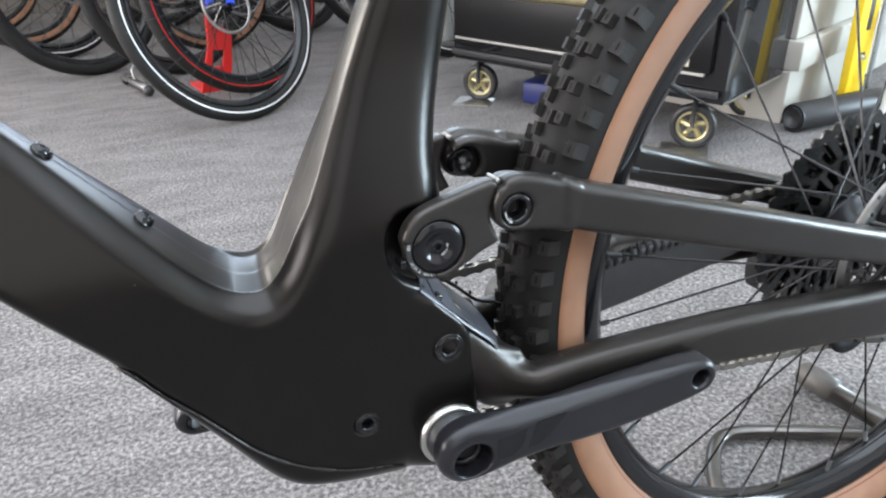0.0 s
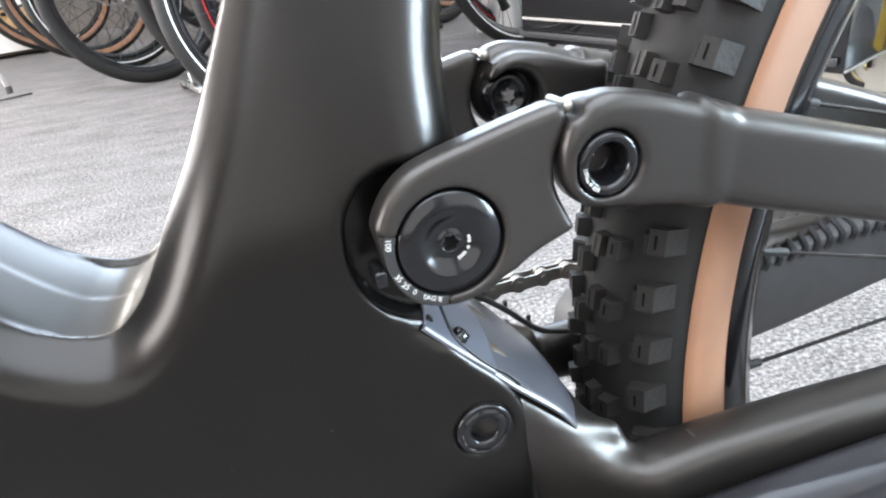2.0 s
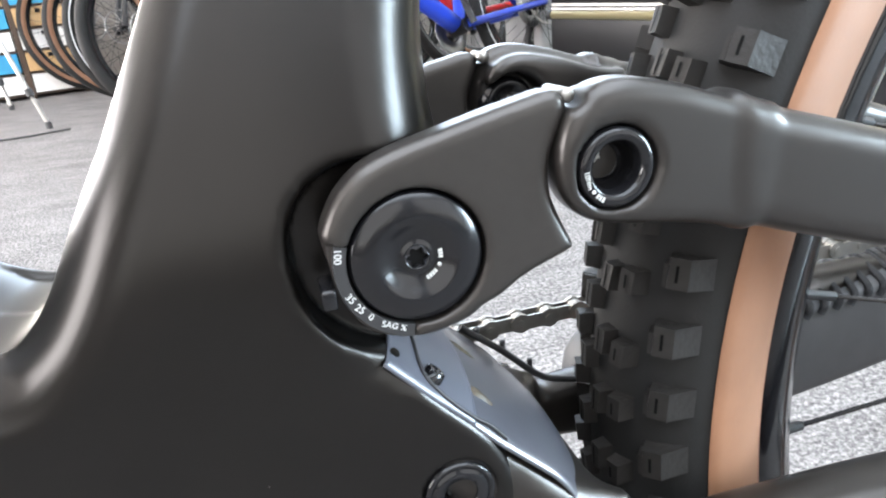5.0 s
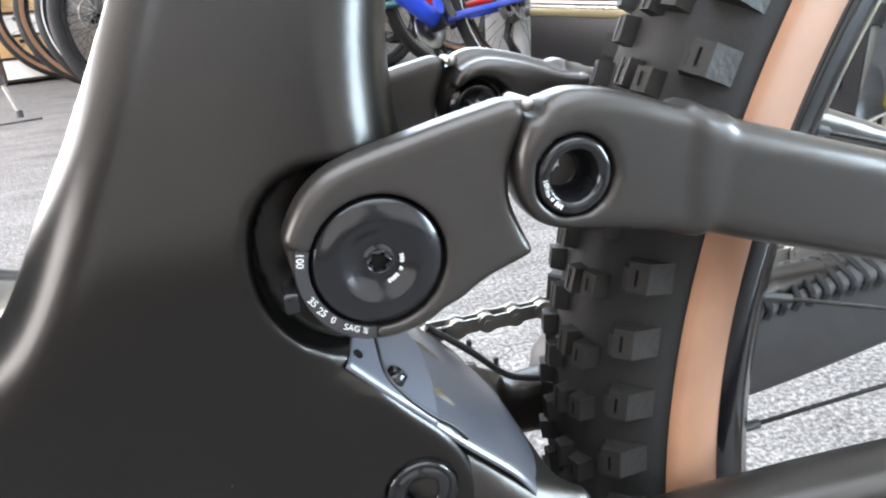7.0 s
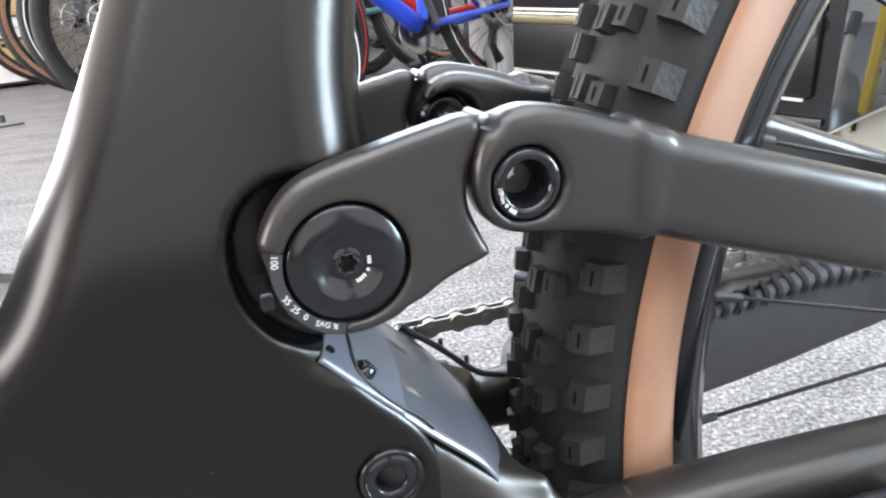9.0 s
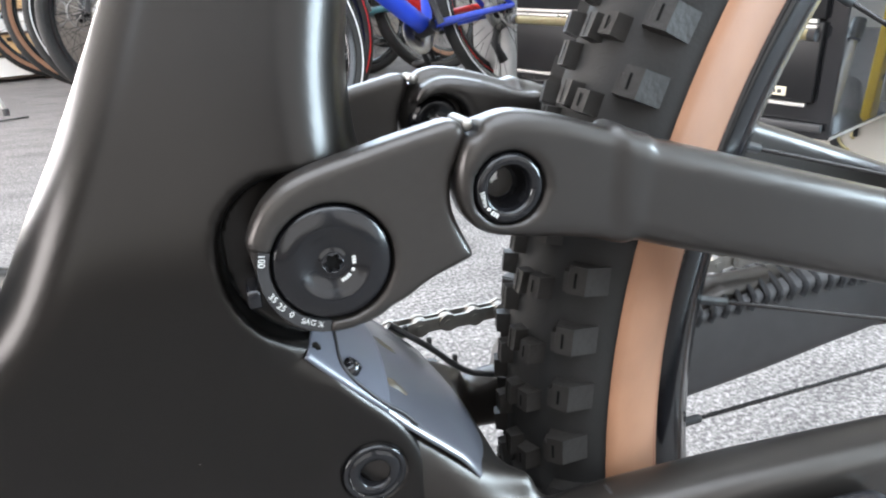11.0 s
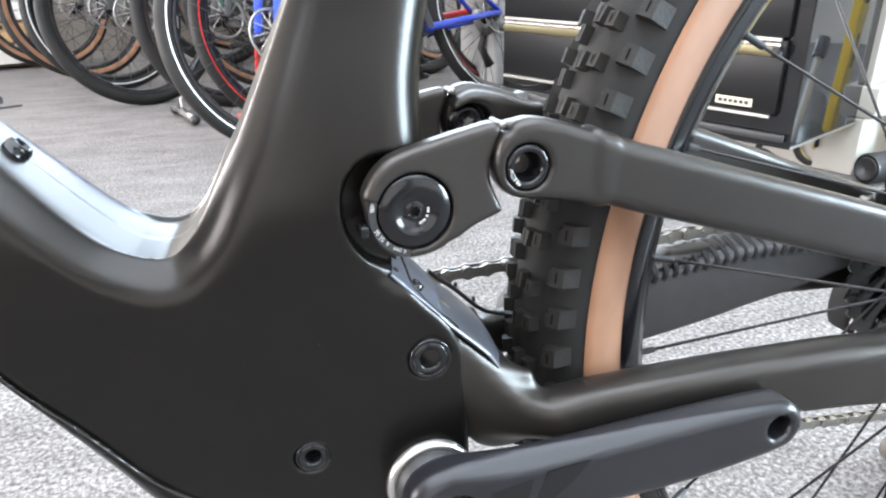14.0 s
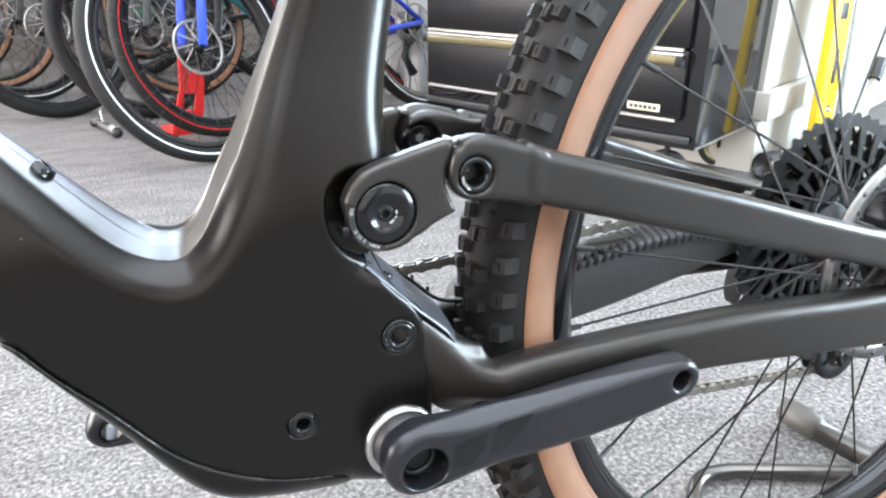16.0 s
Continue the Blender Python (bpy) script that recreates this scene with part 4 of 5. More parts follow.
cassette.parent = bike
for i, teeth in enumerate((51, 45, 39, 34, 30, 26, 23, 20, 18, 16)):
    sprocket(teeth, 0.0225 + i * 0.0037, 0.0018, 0.020, (26 if teeth > 40 else 20 if teeth > 28 else 14) if teeth > 22 else 0, SPROCKET, "sprocket", cassette, AX, AZ)
sprocket(32, CY, 0.003, 0.018, 5, SPROCKET, "chainring", bike, BX, BZ)

# rear gear mechanism, brake and dropouts
mech = new("rear_derailleur")
mech.parent = bike
for y in (CY - 0.008, CY + 0.008):
    part("cage_plate", extrude(ring2([(0.392, 0.318), (0.408, 0.320), (0.446, 0.272), (0.484, 0.252), (0.479, 0.224), (0.424, 0.250), (0.388, 0.298)], 4), y - 0.001, y + 0.001, 0), RIB, mech, smooth=False)
    ring = part("cage_ring", lathe([(0.0165, y - 0.0012), (0.0315, y - 0.0012), (0.0320, y), (0.0315, y + 0.0012), (0.0165, y + 0.0012)], 40, "y", (0.509, 0, 0.226), closed=True), RIB, mech, "pierced black derailleur cage end")
    part("cage_hub", lathe([(0.0, y - 0.0020), (0.0045, y - 0.0020), (0.0085, y - 0.0010), (0.0085, y + 0.0010), (0.0, y + 0.0010)], 24, "y", (0.509, 0, 0.226)), RIB, ring)
    for k in range(4):
        a = 0.5 + k * math.pi / 2
        part("cage_arm", tube([(0.509 + q * math.cos(a), y, 0.226 + q * math.sin(a)) for q in (0.007, 0.022)], 0.0032, 8), RIB, ring)
for cx, cz, r in ((0.402, 0.305, 0.020), (0.509, 0.226, 0.024)):
    part("pulley", lathe([(0.004, CY - 0.003), (r * 0.5, CY - 0.004), (r * 0.55, CY - 0.0015), (r, CY - 0.001), (r, CY + 0.001), (r * 0.55, CY + 0.0015), (r * 0.5, CY + 0.004), (0.004, CY + 0.003)], 26, "y", (cx, 0, cz)), BLACK, mech)
part("mech_body", extrude(ring2([(0.385, 0.330), (0.410, 0.345), (0.452, 0.330), (0.455, 0.305), (0.420, 0.288), (0.385, 0.295)], 4), CY + 0.010, CY + 0.032, 0.004), RIB, mech)
part("clutch_bolt", lathe([(0.0, -0.002), (0.006, -0.002), (0.0075, 0.0), (0.0075, 0.02)], 24, "y", (0.388, CY - 0.010, 0.330)), DULL, mech)
ROTORM = mat("brushed_rotor_steel", (0.30, 0.29, 0.28), 0.38, metal=1.0, grain=0.3, scale=120)
rotor = part("brake_rotor", lathe([(0.074, -0.0482), (0.0895, -0.0482), (0.0895, -0.0465), (0.074, -0.0465)], 96, "y", (AX, 0, AZ), closed=True), ROTORM, bike, "brushed steel brake rotor")
for k in range(6):
    a = 2 * math.pi * k / 6
    part("rotor_arm", tube([(AX + 0.022 * math.cos(a), -0.0474, AZ + 0.022 * math.sin(a)), (AX + 0.076 * math.cos(a + 0.5), -0.0474, AZ + 0.076 * math.sin(a + 0.5))], 0.0022, 6), BLACK, rotor)
for k in range(40):
    a = 2 * math.pi * k / 40
    rr = 0.0785 + 0.0065 * (k % 2)
    part("rotor_hole", lathe([(0.0, -0.0485), (0.0022, -0.0485), (0.0022, -0.0481)], 8, "y", (AX + rr * math.cos(a), 0, AZ + rr * math.sin(a))), BLACK, rotor)
caliper = part("brake_caliper", extrude(ring2([(0.395, 0.400), (0.400, 0.428), (0.430, 0.442), (0.465, 0.432), (0.470, 0.405), (0.440, 0.392)], 4), -0.060, -0.034, 0.005), ANOD, bike, "black brake caliper")
part("caliper_bolt", lathe([(0.0, -0.064), (0.003, -0.064), (0.0045, -0.062), (0.0045, -0.058)], 16, "y", (0.438, 0, 0.418)), STEEL, caliper)
part("brake_hose", tube(curve([(0.335, -0.052, 0.398), (0.352, -0.045, 0.408), (0.375, -0.043, 0.424), (0.395, -0.045, 0.432), (0.410, -0.046, 0.430)], 6), 0.0026, 10), BLACK, bike, "black brake hose")
for s in (-1, 1):
    part("dropout", extrude(ring2([(0.405, 0.395), (0.440, 0.402), (0.462, 0.385), (0.462, 0.345), (0.440, 0.312), (0.400, 0.310), (0.395, 0.350)], 4), s * 0.062, s * 0.074, 0.003), CARBON, bike)
part("axle", lathe([(0.0, -0.078), (0.008, -0.078), (0.010, -0.074), (0.010, 0.074), (0.0, 0.076)], 24, "y", (AX, 0, AZ)), ANOD, bike)

# tread blocks


def tread_block(l, w, h, ramp, step, slit_strips):
    """A block on the xy plane: l along the tyre, w across (outer side +y), h high, with flat dark strips on its top
    that paint the shade in slits.
    """
    bm = bmesh.new()

    def lump(x0, x1, y0, y1, top, out, lean):
        t = 0.0006
        lo = [bm.verts.new(q) for q in ((x0, y0, -0.002), (x1, y0, -0.002), (x1 * 0.92, y1 + out, -0.002), (x0 * 0.92, y1 + out, -0.002))]
        hi = [bm.verts.new(q) for q in ((x0 + t, y0 + t, top - lean), (x1 - t, y0 + t, top), (x1 - t, y1, top), (x0 + t, y1, top - lean))]
        for k in range(4):
            bm.faces.new((lo[k], lo[(k + 1) % 4], hi[(k + 1) % 4], hi[k]))
        bm.faces.new(hi)
        return hi
    lump(-l / 2, l / 2, -w / 2 + step, w / 2, h, ramp, 0.0004)
    if step:
        lump(-l / 2 * 0.55, l / 2 * 0.96, -w / 2, -w / 2 + step + 0.0004, h * 0.86, 0, 0.0)
    bmesh.ops.recalc_face_normals(bm, faces=bm.faces)
    for x0, x1, y in slit_strips:
        q = [bm.verts.new(v) for v in ((x0, y - 0.00045, h + 0.00012), (x1, y - 0.00045, h + 0.00012), (x1, y + 0.00045, h + 0.00012), (x0, y + 0.00045, h + 0.00012))]
        bm.faces.new(q).material_index = 1
    me = bpy.data.meshes.new("tread_block")
    bm.to_mesh(me)
    bm.free()
    me.materials.append(KNOB)
    me.materials.append(SHADE)
    return me


blocks = {"side": tread_block(0.0112, 0.0086, 0.0062, 0.0068, 0.0016, ((-0.0027, 0.0027, 0.0006),)),
          "mid": tread_block(0.0088, 0.0062, 0.0054, 0.0016, 0.0, ((-0.0022, 0.0022, 0.0),)),
          "centre": tread_block(0.0098, 0.0056, 0.0050, 0.0008, 0.0, ((-0.0040, 0.0040, 0.0),))}
far_blocks = []
worn = random.Random(11)
for k in range(100):
    a0 = radians(157.04 + 3.6 * k)
    for s in (-1, 1):
        for kind, y, r, tilt, da in (("side", 0.0226, 0.3572 - 0.0012 * (k % 2), 45, 0.0), ("mid", 0.0128, 0.3638, 17, 0.30 if k % 2 else 0.42), ("centre", 0.0046, 0.3656, 4, 0.36 if s < 0 else 0.80)):
            a = (a0 + da * radians(3.6)) % (2 * math.pi)
            # x along the tyre, y outwards, z up from the casing
            m = Matrix.Rotation(-a, 4, "Y") @ Matrix.Translation((r, s * y, 0)) @ Matrix(((0, 0, 1, 0), (0, 1, 0, 0), (-1, 0, 0, 0), (0, 0, 0, 1)))
            if s < 0:
                m = m @ Matrix.Rotation(math.pi, 4, "Z")
            m = m @ Matrix.Rotation(-radians(tilt + worn.uniform(-2, 2)), 4, "X") @ Matrix.Rotation(radians(worn.uniform(-3, 3)), 4, "Z")
            if 105 < math.degrees(a) < 262:
                ob = new("tread_block", blocks[kind])
                ob.parent = wheel
                ob.matrix_basis = m
            else:
                far_blocks.append((kind, m))
verts, faces = [], []
for kind, m in far_blocks:
    me = blocks[kind]
    o = len(verts)
    verts += [tuple(m @ v.co) for v in me.vertices]
    faces += [tuple(i + o for i in p.vertices) for p in me.polygons]
tagged(part("tread", (verts, [], faces), KNOB, wheel, smooth=False), kind="stuff")
# printed lettering low on the sidewall, as plain bars
for k in range(7):
    a = radians(238 + k * 4.2)
    part("print_bar", box(0.010, 0.0005, 0.007), BLACK, wheel, smooth=False, m=Matrix.Rotation(-a, 4, "Y") @ Matrix.Translation((0.3325, -0.0298, 0)) @ pose(0, 0, 0, -22 * 0, 0, -20))

# ---- floor stand that holds the rear wheel ----
CHROME = mat("scuffed_chrome_tube", (0.16, 0.152, 0.142), 0.30, metal=1.0, grain=0.3, scale=40)
stand = thing("wheel_stand", "chromed steel tube floor stand under the rear wheel", "bike stand")
foot = part("foot_tube", tube([(0.665, 0.160, 0.020), (0.678, 0.02, 0.024), (0.700, -0.20, 0.024)], 0.0150, 20), CHROME, stand)
part("end_cap", tube([(0.661, 0.205, 0.024), (0.661, 0.201, 0.024), (0.662, 0.185, 0.024), (0.664, 0.150, 0.024)], [0.0150, 0.0182, 0.0190, 0.0180], 20), mat("grey_rubber", (0.070, 0.064, 0.056), 0.5, grain=0.25), foot, "grey rubber end cap")
part("hoop_tube", tube(curve([(0.40, -0.10, 0.0125), (0.385, 0.0, 0.0125), (0.395, 0.085, 0.0125), (0.432, 0.135, 0.0125), (0.465, 0.155, 0.0125), (0.505, 0.148, 0.0125), (0.57, 0.117, 0.0125), (0.63, 0.085, 0.0125), (0.70, 0.045, 0.0125)], 6), 0.0092, 14), CHROME, stand)
part("cradle_tube", tube(curve([(0.40, -0.10, 0.0125), (0.44, -0.115, 0.0125), (0.56, -0.10, 0.0125), (0.68, -0.09, 0.0125)], 6), 0.0115, 14), CHROME, stand)

# ---- tool cabinet ----
GOLD = mat("brushed_gold_handle", (0.52, 0.46, 0.26), 0.32, metal=0.85, grain=0.15, scale=200)
GLOSSBOX = mat("gloss_black_cabinet", (0.010, 0.010, 0.011), 0.035, spec=0.45, grain=0.1, scale=10)
SATBOX = mat("satin_black_drawer", (0.007, 0.007, 0.0075), 0.34, grain=0.2, scale=60, spec=0.25)
CAB = Matrix.Translation((1.1833, 1.0842, 0)) @ Matrix.Rotation(math.atan2(0.9185, -0.3955), 4, "Z")  # x along the front, y out to the front


def tool_cabinet():
    cab = thing("tool_cabinet", "gloss black roller tool cabinet with gold drawer handles", "tool cabinet", CAB)
    part("cabinet_body", box(0.958, 0.456, 0.825, 0.003, at=(0.388, -0.230, 0.5575)), GLOSSBOX, cab, smooth=False)
    part("side_trim", box(0.004, 0.45, 0.006, 0.001, at=(-0.0935, -0.230, 0.149)), STEEL, cab, "thin bright steel edge", smooth=False)
    part("base_rail", box(0.94, 0.012, 0.018, 0.002, at=(0.392, 0.010, 0.172)), BLACK, cab)
    for z, h in ((0.312, 0.172), (0.482, 0.155), (0.645, 0.155), (0.808, 0.15)):
        dr = part("drawer", box(0.90, 0.018, h, 0.003, at=(0.400, 0.006, z)), SATBOX, cab, "satin black drawer front")
        hz = z + h / 2 - 0.025
        part("handle", tube([(-0.040, 0.030, hz), (0.842, 0.030, hz)], 0.0115, 14), GOLD, dr, "brushed gold tube handle")
        for x in (-0.036, 0.838):
            part("handle_cap", tube([(x - 0.008, 0.030, hz), (x + 0.008, 0.030, hz)], 0.0135, 14), BLACK, dr)
        part("drawer_lip", box(0.88, 0.010, 0.006, 0.001, at=(0.400, 0.020, hz + 0.016)), STEEL, dr, smooth=False)
        part("drawer_edge", box(0.88, 0.012, 0.008, 0.001, at=(0.400, 0.019, z - h / 2 - 0.004)), DULL, dr, smooth=False)
    plate = part("maker_plate", box(0.095, 0.004, 0.020, 0.001, at=(0.055, 0.017, 0.247)), mat("silver_plate", (0.62, 0.58, 0.45), 0.35, metal=0.8), cab, "small silver plate with worn print", smooth=False)
    for k in range(6):
        part("print_bar", box(0.010, 0.001, 0.009, at=(0.022 + k * 0.0135, 0.0195, 0.247)), BLACK, plate, smooth=False)
    for x, y in ((0.0, -0.045), (0.784, -0.045), (0.0, -0.430), (0.784, -0.430)):
        c = new("castor")
        c.parent = cab
        c.matrix_basis = pose(x, y, 0, 0, 0, 18)
        part("castor_tyre", lathe([(0.044, -0.014), (0.058, -0.014), (0.0625, -0.009), (0.0635, 0.0), (0.0625, 0.009), (0.058, 0.014), (0.044, 0.014)], 36, "y", (0, 0, 0.0635), closed=True), BLACK, c, "black rubber tyre")
        wheel_rim = new("castor_wheel")
        wheel_rim.parent = c
        part("castor_rim", lathe([(0.037, -0.012), (0.046, -0.013), (0.046, 0.013), (0.037, 0.012)], 36, "y", (0, 0, 0.0635), closed=True), GOLD, wheel_rim, "gold castor rim")
        part("castor_hub", lathe([(0.0, 0.015), (0.010, 0.015), (0.013, 0.010), (0.013, -0.010), (0.010, -0.015), (0.0, -0.015)], 20, "y", (0, 0, 0.0635)), GOLD, wheel_rim)
        for k in range(5):
            a = 2 * math.pi * k / 5
            part("castor_spoke", tube([(0.010 * math.cos(a), 0, 0.0635 + 0.010 * math.sin(a)), (0.026 * math.cos(a + 0.28), 0, 0.0635 + 0.026 * math.sin(a + 0.28)), (0.041 * math.cos(a + 0.30), 0, 0.0635 + 0.041 * math.sin(a + 0.30))], [0.008, 0.0085, 0.006], 8), GOLD, wheel_rim)
        part("castor_fork", join(tube([(0, 0.021, 0.0635), (0, 0.021, 0.135)], 0.006, 8), tube([(0, -0.021, 0.0635), (0, -0.021, 0.135)], 0.006, 8), tube([(0, -0.022, 0.131), (0, 0.022, 0.131)], 0.008, 8)), BLACK, c)
    return cab


tool_cabinet()
for x, y in ((0.0, -0.04), (0.784, -0.04)):
    p = part("floor_plate", box(0.13, 0.11, 0.003, 0.0008), DULL, smooth=False, m=CAB @ pose(x, y + 0.03, 0.002, 0, 0, 25))
    tagged(p, "thin bare metal plate lying under a castor", "metal plate", "plates under the castors")

# ---- white counter, spirit level and rods ----
CREAM = mat("white_laminate", (0.43, 0.41, 0.365), 0.5, grain=0.06, scale=12)
CNT = Matrix.Translation((1.615, 1.125, 0)) @ Matrix.Rotation(math.atan2(0.371, 0.928), 4, "Z")
counter = thing("white_counter", "white laminate counter with a set-back plinth", "counter", CNT)
part("plinth", box(1.9, 0.50, 0.16, 0.003, at=(0.95, 0.27, 0.08)), CREAM, counter, smooth=False)
part("ledge", box(1.94, 0.53, 0.085, 0.004, at=(0.972, 0.262, 0.205)), CREAM, counter)
part("front_panel", box(1.96, 0.50, 0.66, 0.004, at=(0.99, 0.275, 0.58)), CREAM, counter, smooth=False)
YEL = mat("yellow_level_paint", (0.85, 0.58, 0.02), 0.4, grain=0.08, scale=40)


def spirit_level(m, label):
    lev = thing("spirit_level", label, "spirit level", m)
    part("level_body", box(0.112, 0.026, 0.95, 0.004, at=(0, 0, 0.475)), YEL, lev)
    for z, w, h in ((0.055, 0.016, 0.016), (0.185, 0.030, 0.018), (0.31, 0.030, 0.105), (0.47, 0.050, 0.050), (0.70, 0.030, 0.10)):
        part("level_slot", box(w, 0.028, h, 0.003, at=(0.004, 0, z)), BLACK, lev)
    part("vial", tube([(-0.016, -0.014, 0.185), (0.018, -0.014, 0.175)], 0.007, 10), mat("clear_vial", (0.7, 0.72, 0.6), 0.1, spec=0.8), lev)
    return lev


spirit_level(Matrix.Translation((1.862, 1.125, 0.0)) @ pose(0, 0, 0, -2, 0.5, 14), "yellow spirit level leaning upright against the white counter")
rod = part("ruler", box(0.040, 0.006, 1.0, 0.002, at=(0, 0, 0.5)), mat("grey_aluminium", (0.36, 0.37, 0.37), 0.4, metal=0.8, grain=0.2), m=Matrix.Translation((1.965, 1.145, 0.0)) @ pose(0, 0, 0, -2, 0, 24))
for k in range(60):
    part("tick", box(0.010 if k % 5 else 0.018, 0.0012, 0.0022), BLACK, rod, smooth=False, m=Matrix.Translation((-0.014, -0.0034, 0.06 + k * 0.012)))
tagged(rod, "grey aluminium straight edge leaning on the white counter", "ruler")
lying = thing("padded_tube", "black padded tube lying on the carpet beside the counter", "tube", pose(1.57, 1.07, 0.044, 0, 0, 2))
part("tube_sleeve", tube([(0, 0, 0), (0.004, 0, 0), (0.9, 0, 0)], [0.038, 0.042, 0.042], 24), BLACK, lying)
part("tube_end", tube([(-0.004, 0, 0), (0.001, 0, 0)], [0.030, 0.034], 24), GREYPL, lying)
pole = thing("leaning_pole", "pale grey tube with a black rubber cap against the counter", "pole", Matrix.Translation((1.895, 1.03, 0.0)))
part("pole_tube", tube([(0.0, 0.0, 0.012), (0.085, 0.035, 0.305)], 0.011, 14), mat("pale_grey_tube", (0.42, 0.41, 0.39), 0.45, grain=0.1, scale=30), pole)
part("rubber_cap", tube([(0.072, 0.030, 0.275), (0.078, 0.032, 0.285), (0.092, 0.038, 0.330), (0.094, 0.039, 0.336)], [0.018, 0.020, 0.020, 0.016], 16), BLACK, pole, "black rubber end cap")
bluebox = tagged(part("blue_crate", box(0.16, 0.12, 0.075, 0.008), mat("dark_blue_plastic", (0.02, 0.03, 0.14), 0.45, grain=0.1), m=CAB @ pose(0.58, -0.18, 0.0375, 0, 0, 10)), "small dark blue plastic crate under the tool cabinet", "crate")

# ---- shop bikes ----
def shop_bike(name, label, m, frame_mat, wall_mat, fork_mat, stripe=None, R=0.36):
    b = thing(name, label, "bicycle", m, "shop bikes in a row")
    for wx, wname in ((0.0, "front_wheel"), (1.13, "rear_wheel")):
        w = new(wname)
        w.parent = b
        w.matrix_basis = Matrix.Translation((wx, 0, R))
        part("tyre", lathe([(R - 0.045, -0.012), (R - 0.030, -0.024), (R - 0.014, -0.024), (R - 0.003, -0.014), (R, 0.0), (R - 0.003, 0.014), (R - 0.014, 0.024), (R - 0.030, 0.024), (R - 0.045, 0.012)], 72), RUBBER, w)
        for s in (-1, 1):
            if wall_mat:
                part("sidewall", lathe([(R - 0.045, s * 0.0128), (R - 0.030, s * 0.0248), (R - 0.020, s * 0.0252)], 72), wall_mat, w)
            if stripe:
                part("reflective_stripe", lathe([(R - 0.027, s * 0.0249), (R - 0.022, s * 0.0252)], 72), stripe, w)
        part("rim", lathe([(R - 0.042, -0.014), (R - 0.062, -0.010), (R - 0.068, 0.0), (R - 0.062, 0.010), (R - 0.042, 0.014)], 72), GLOSS, w)
        part("hub", lathe([(0.0, -0.06), (0.009, -0.06), (0.010, -0.040), (0.028, -0.036), (0.028, -0.030), (0.014, -0.024), (0.014, 0.024), (0.028, 0.030), (0.028, 0.036), (0.010, 0.040), (0.0, 0.06)], 20), ANOD, w)
        r = part("rotor", lathe([(0.0785, -0.046), (0.089, -0.046), (0.089, -0.0445), (0.0785, -0.0445)], 48, closed=True), ROTORM, w, "steel brake rotor")
        for k in range(10):
            a = 2 * math.pi * k / 10
            part("rotor_arm", tube([(0.02 * math.cos(a), -0.045, 0.02 * math.sin(a)), (0.079 * math.cos(a + 0.6), -0.045, 0.079 * math.sin(a + 0.6))], 0.0022, 6), ROTORM, r)
        for k in range(24):
            a = 2 * math.pi * k / 24
            q = a + (0.9 if (k // 2) % 2 else -0.9)
            part("spoke", tube([(0.026 * math.cos(q), 0.033 if k % 2 else -0.033, 0.026 * math.sin(q)), ((R - 0.066) * math.cos(a), 0, (R - 0.066) * math.sin(a))], 0.0013, 5), BLACK, w)
    for s in (-1, 1):
        part("fork_leg", tube([(0.005, s * 0.062, R), (0.07, s * 0.062, R + 0.20), (0.13, s * 0.062, 0.74)], [0.014, 0.015, 0.016], 14), fork_mat, b)
        part("chain_stay", tube([(0.68, s * 0.04, 0.33), (0.90, s * 0.055, 0.345), (1.13, s * 0.062, R)], [0.016, 0.013, 0.011], 12), frame_mat, b)
        part("seat_stay", tube([(0.78, s * 0.025, 0.66), (0.98, s * 0.05, 0.50), (1.13, s * 0.062, R)], [0.012, 0.011, 0.010], 12), frame_mat, b)
        c = part("crank_arm", tube([(0.68, s * 0.075, 0.325), (0.68 + s * 0.05, s * 0.088, 0.17 if s > 0 else 0.49)], [0.014, 0.010], 10), BLACK, b)
        part("pedal", box(0.09, 0.10, 0.022, 0.006, at=(0.68 + s * 0.05, s * 0.14, 0.17 if s > 0 else 0.49)), BLACK, c)
    part("fork_crown", box(0.06, 0.15, 0.05, 0.015, at=(0.135, 0, 0.76)), fork_mat, b)
    part("head_tube", tube([(0.14, 0, 0.78), (0.19, 0, 0.93)], 0.027, 16), frame_mat, b)
    part("down_tube", tube(curve([(0.165, 0, 0.82), (0.42, 0, 0.55), (0.66, 0, 0.34)], 5), 0.034, 16), frame_mat, b)
    part("top_tube", tube([(0.18, 0, 0.90), (0.80, 0, 0.72)], 0.022, 14), frame_mat, b)
    part("seat_tube", tube([(0.68, 0, 0.33), (0.82, 0, 0.78)], 0.021, 14), frame_mat, b)
    part("seat_post", tube([(0.815, 0, 0.76), (0.86, 0, 0.93)], 0.015, 12), BLACK, b)
    part("saddle", lathe([(0.0, -0.13), (0.030, -0.12), (0.035, -0.03), (0.062, 0.07), (0.055, 0.12), (0.0, 0.13)], 20, "x", (0.86, 0, 0.95)), BLACK, b)
    part("stem", tube([(0.195, 0, 0.95), (0.14, 0, 0.98)], 0.018, 12), BLACK, b)
    bar = part("handlebar", tube([(0.15, -0.38, 0.99), (0.14, 0, 0.98), (0.15, 0.38, 0.99)], 0.013, 10), BLACK, b)
    ring = part("chainring", lathe([(0.03, 0.052), (0.075, 0.052), (0.078, 0.0535), (0.075, 0.055), (0.03, 0.055)], 40, "y", (0.68, 0, 0.325), closed=True), DULL, b)
    part("bottom_bracket", tube([(0.68, -0.045, 0.328), (0.68, 0.045, 0.328)], 0.026, 20), BLACK, b)
    part("cassette", lathe([(0.02, 0.03), (0.075, 0.032), (0.045, 0.055), (0.02, 0.058)], 30, "y", (1.13, 0, R)), DULL, b)
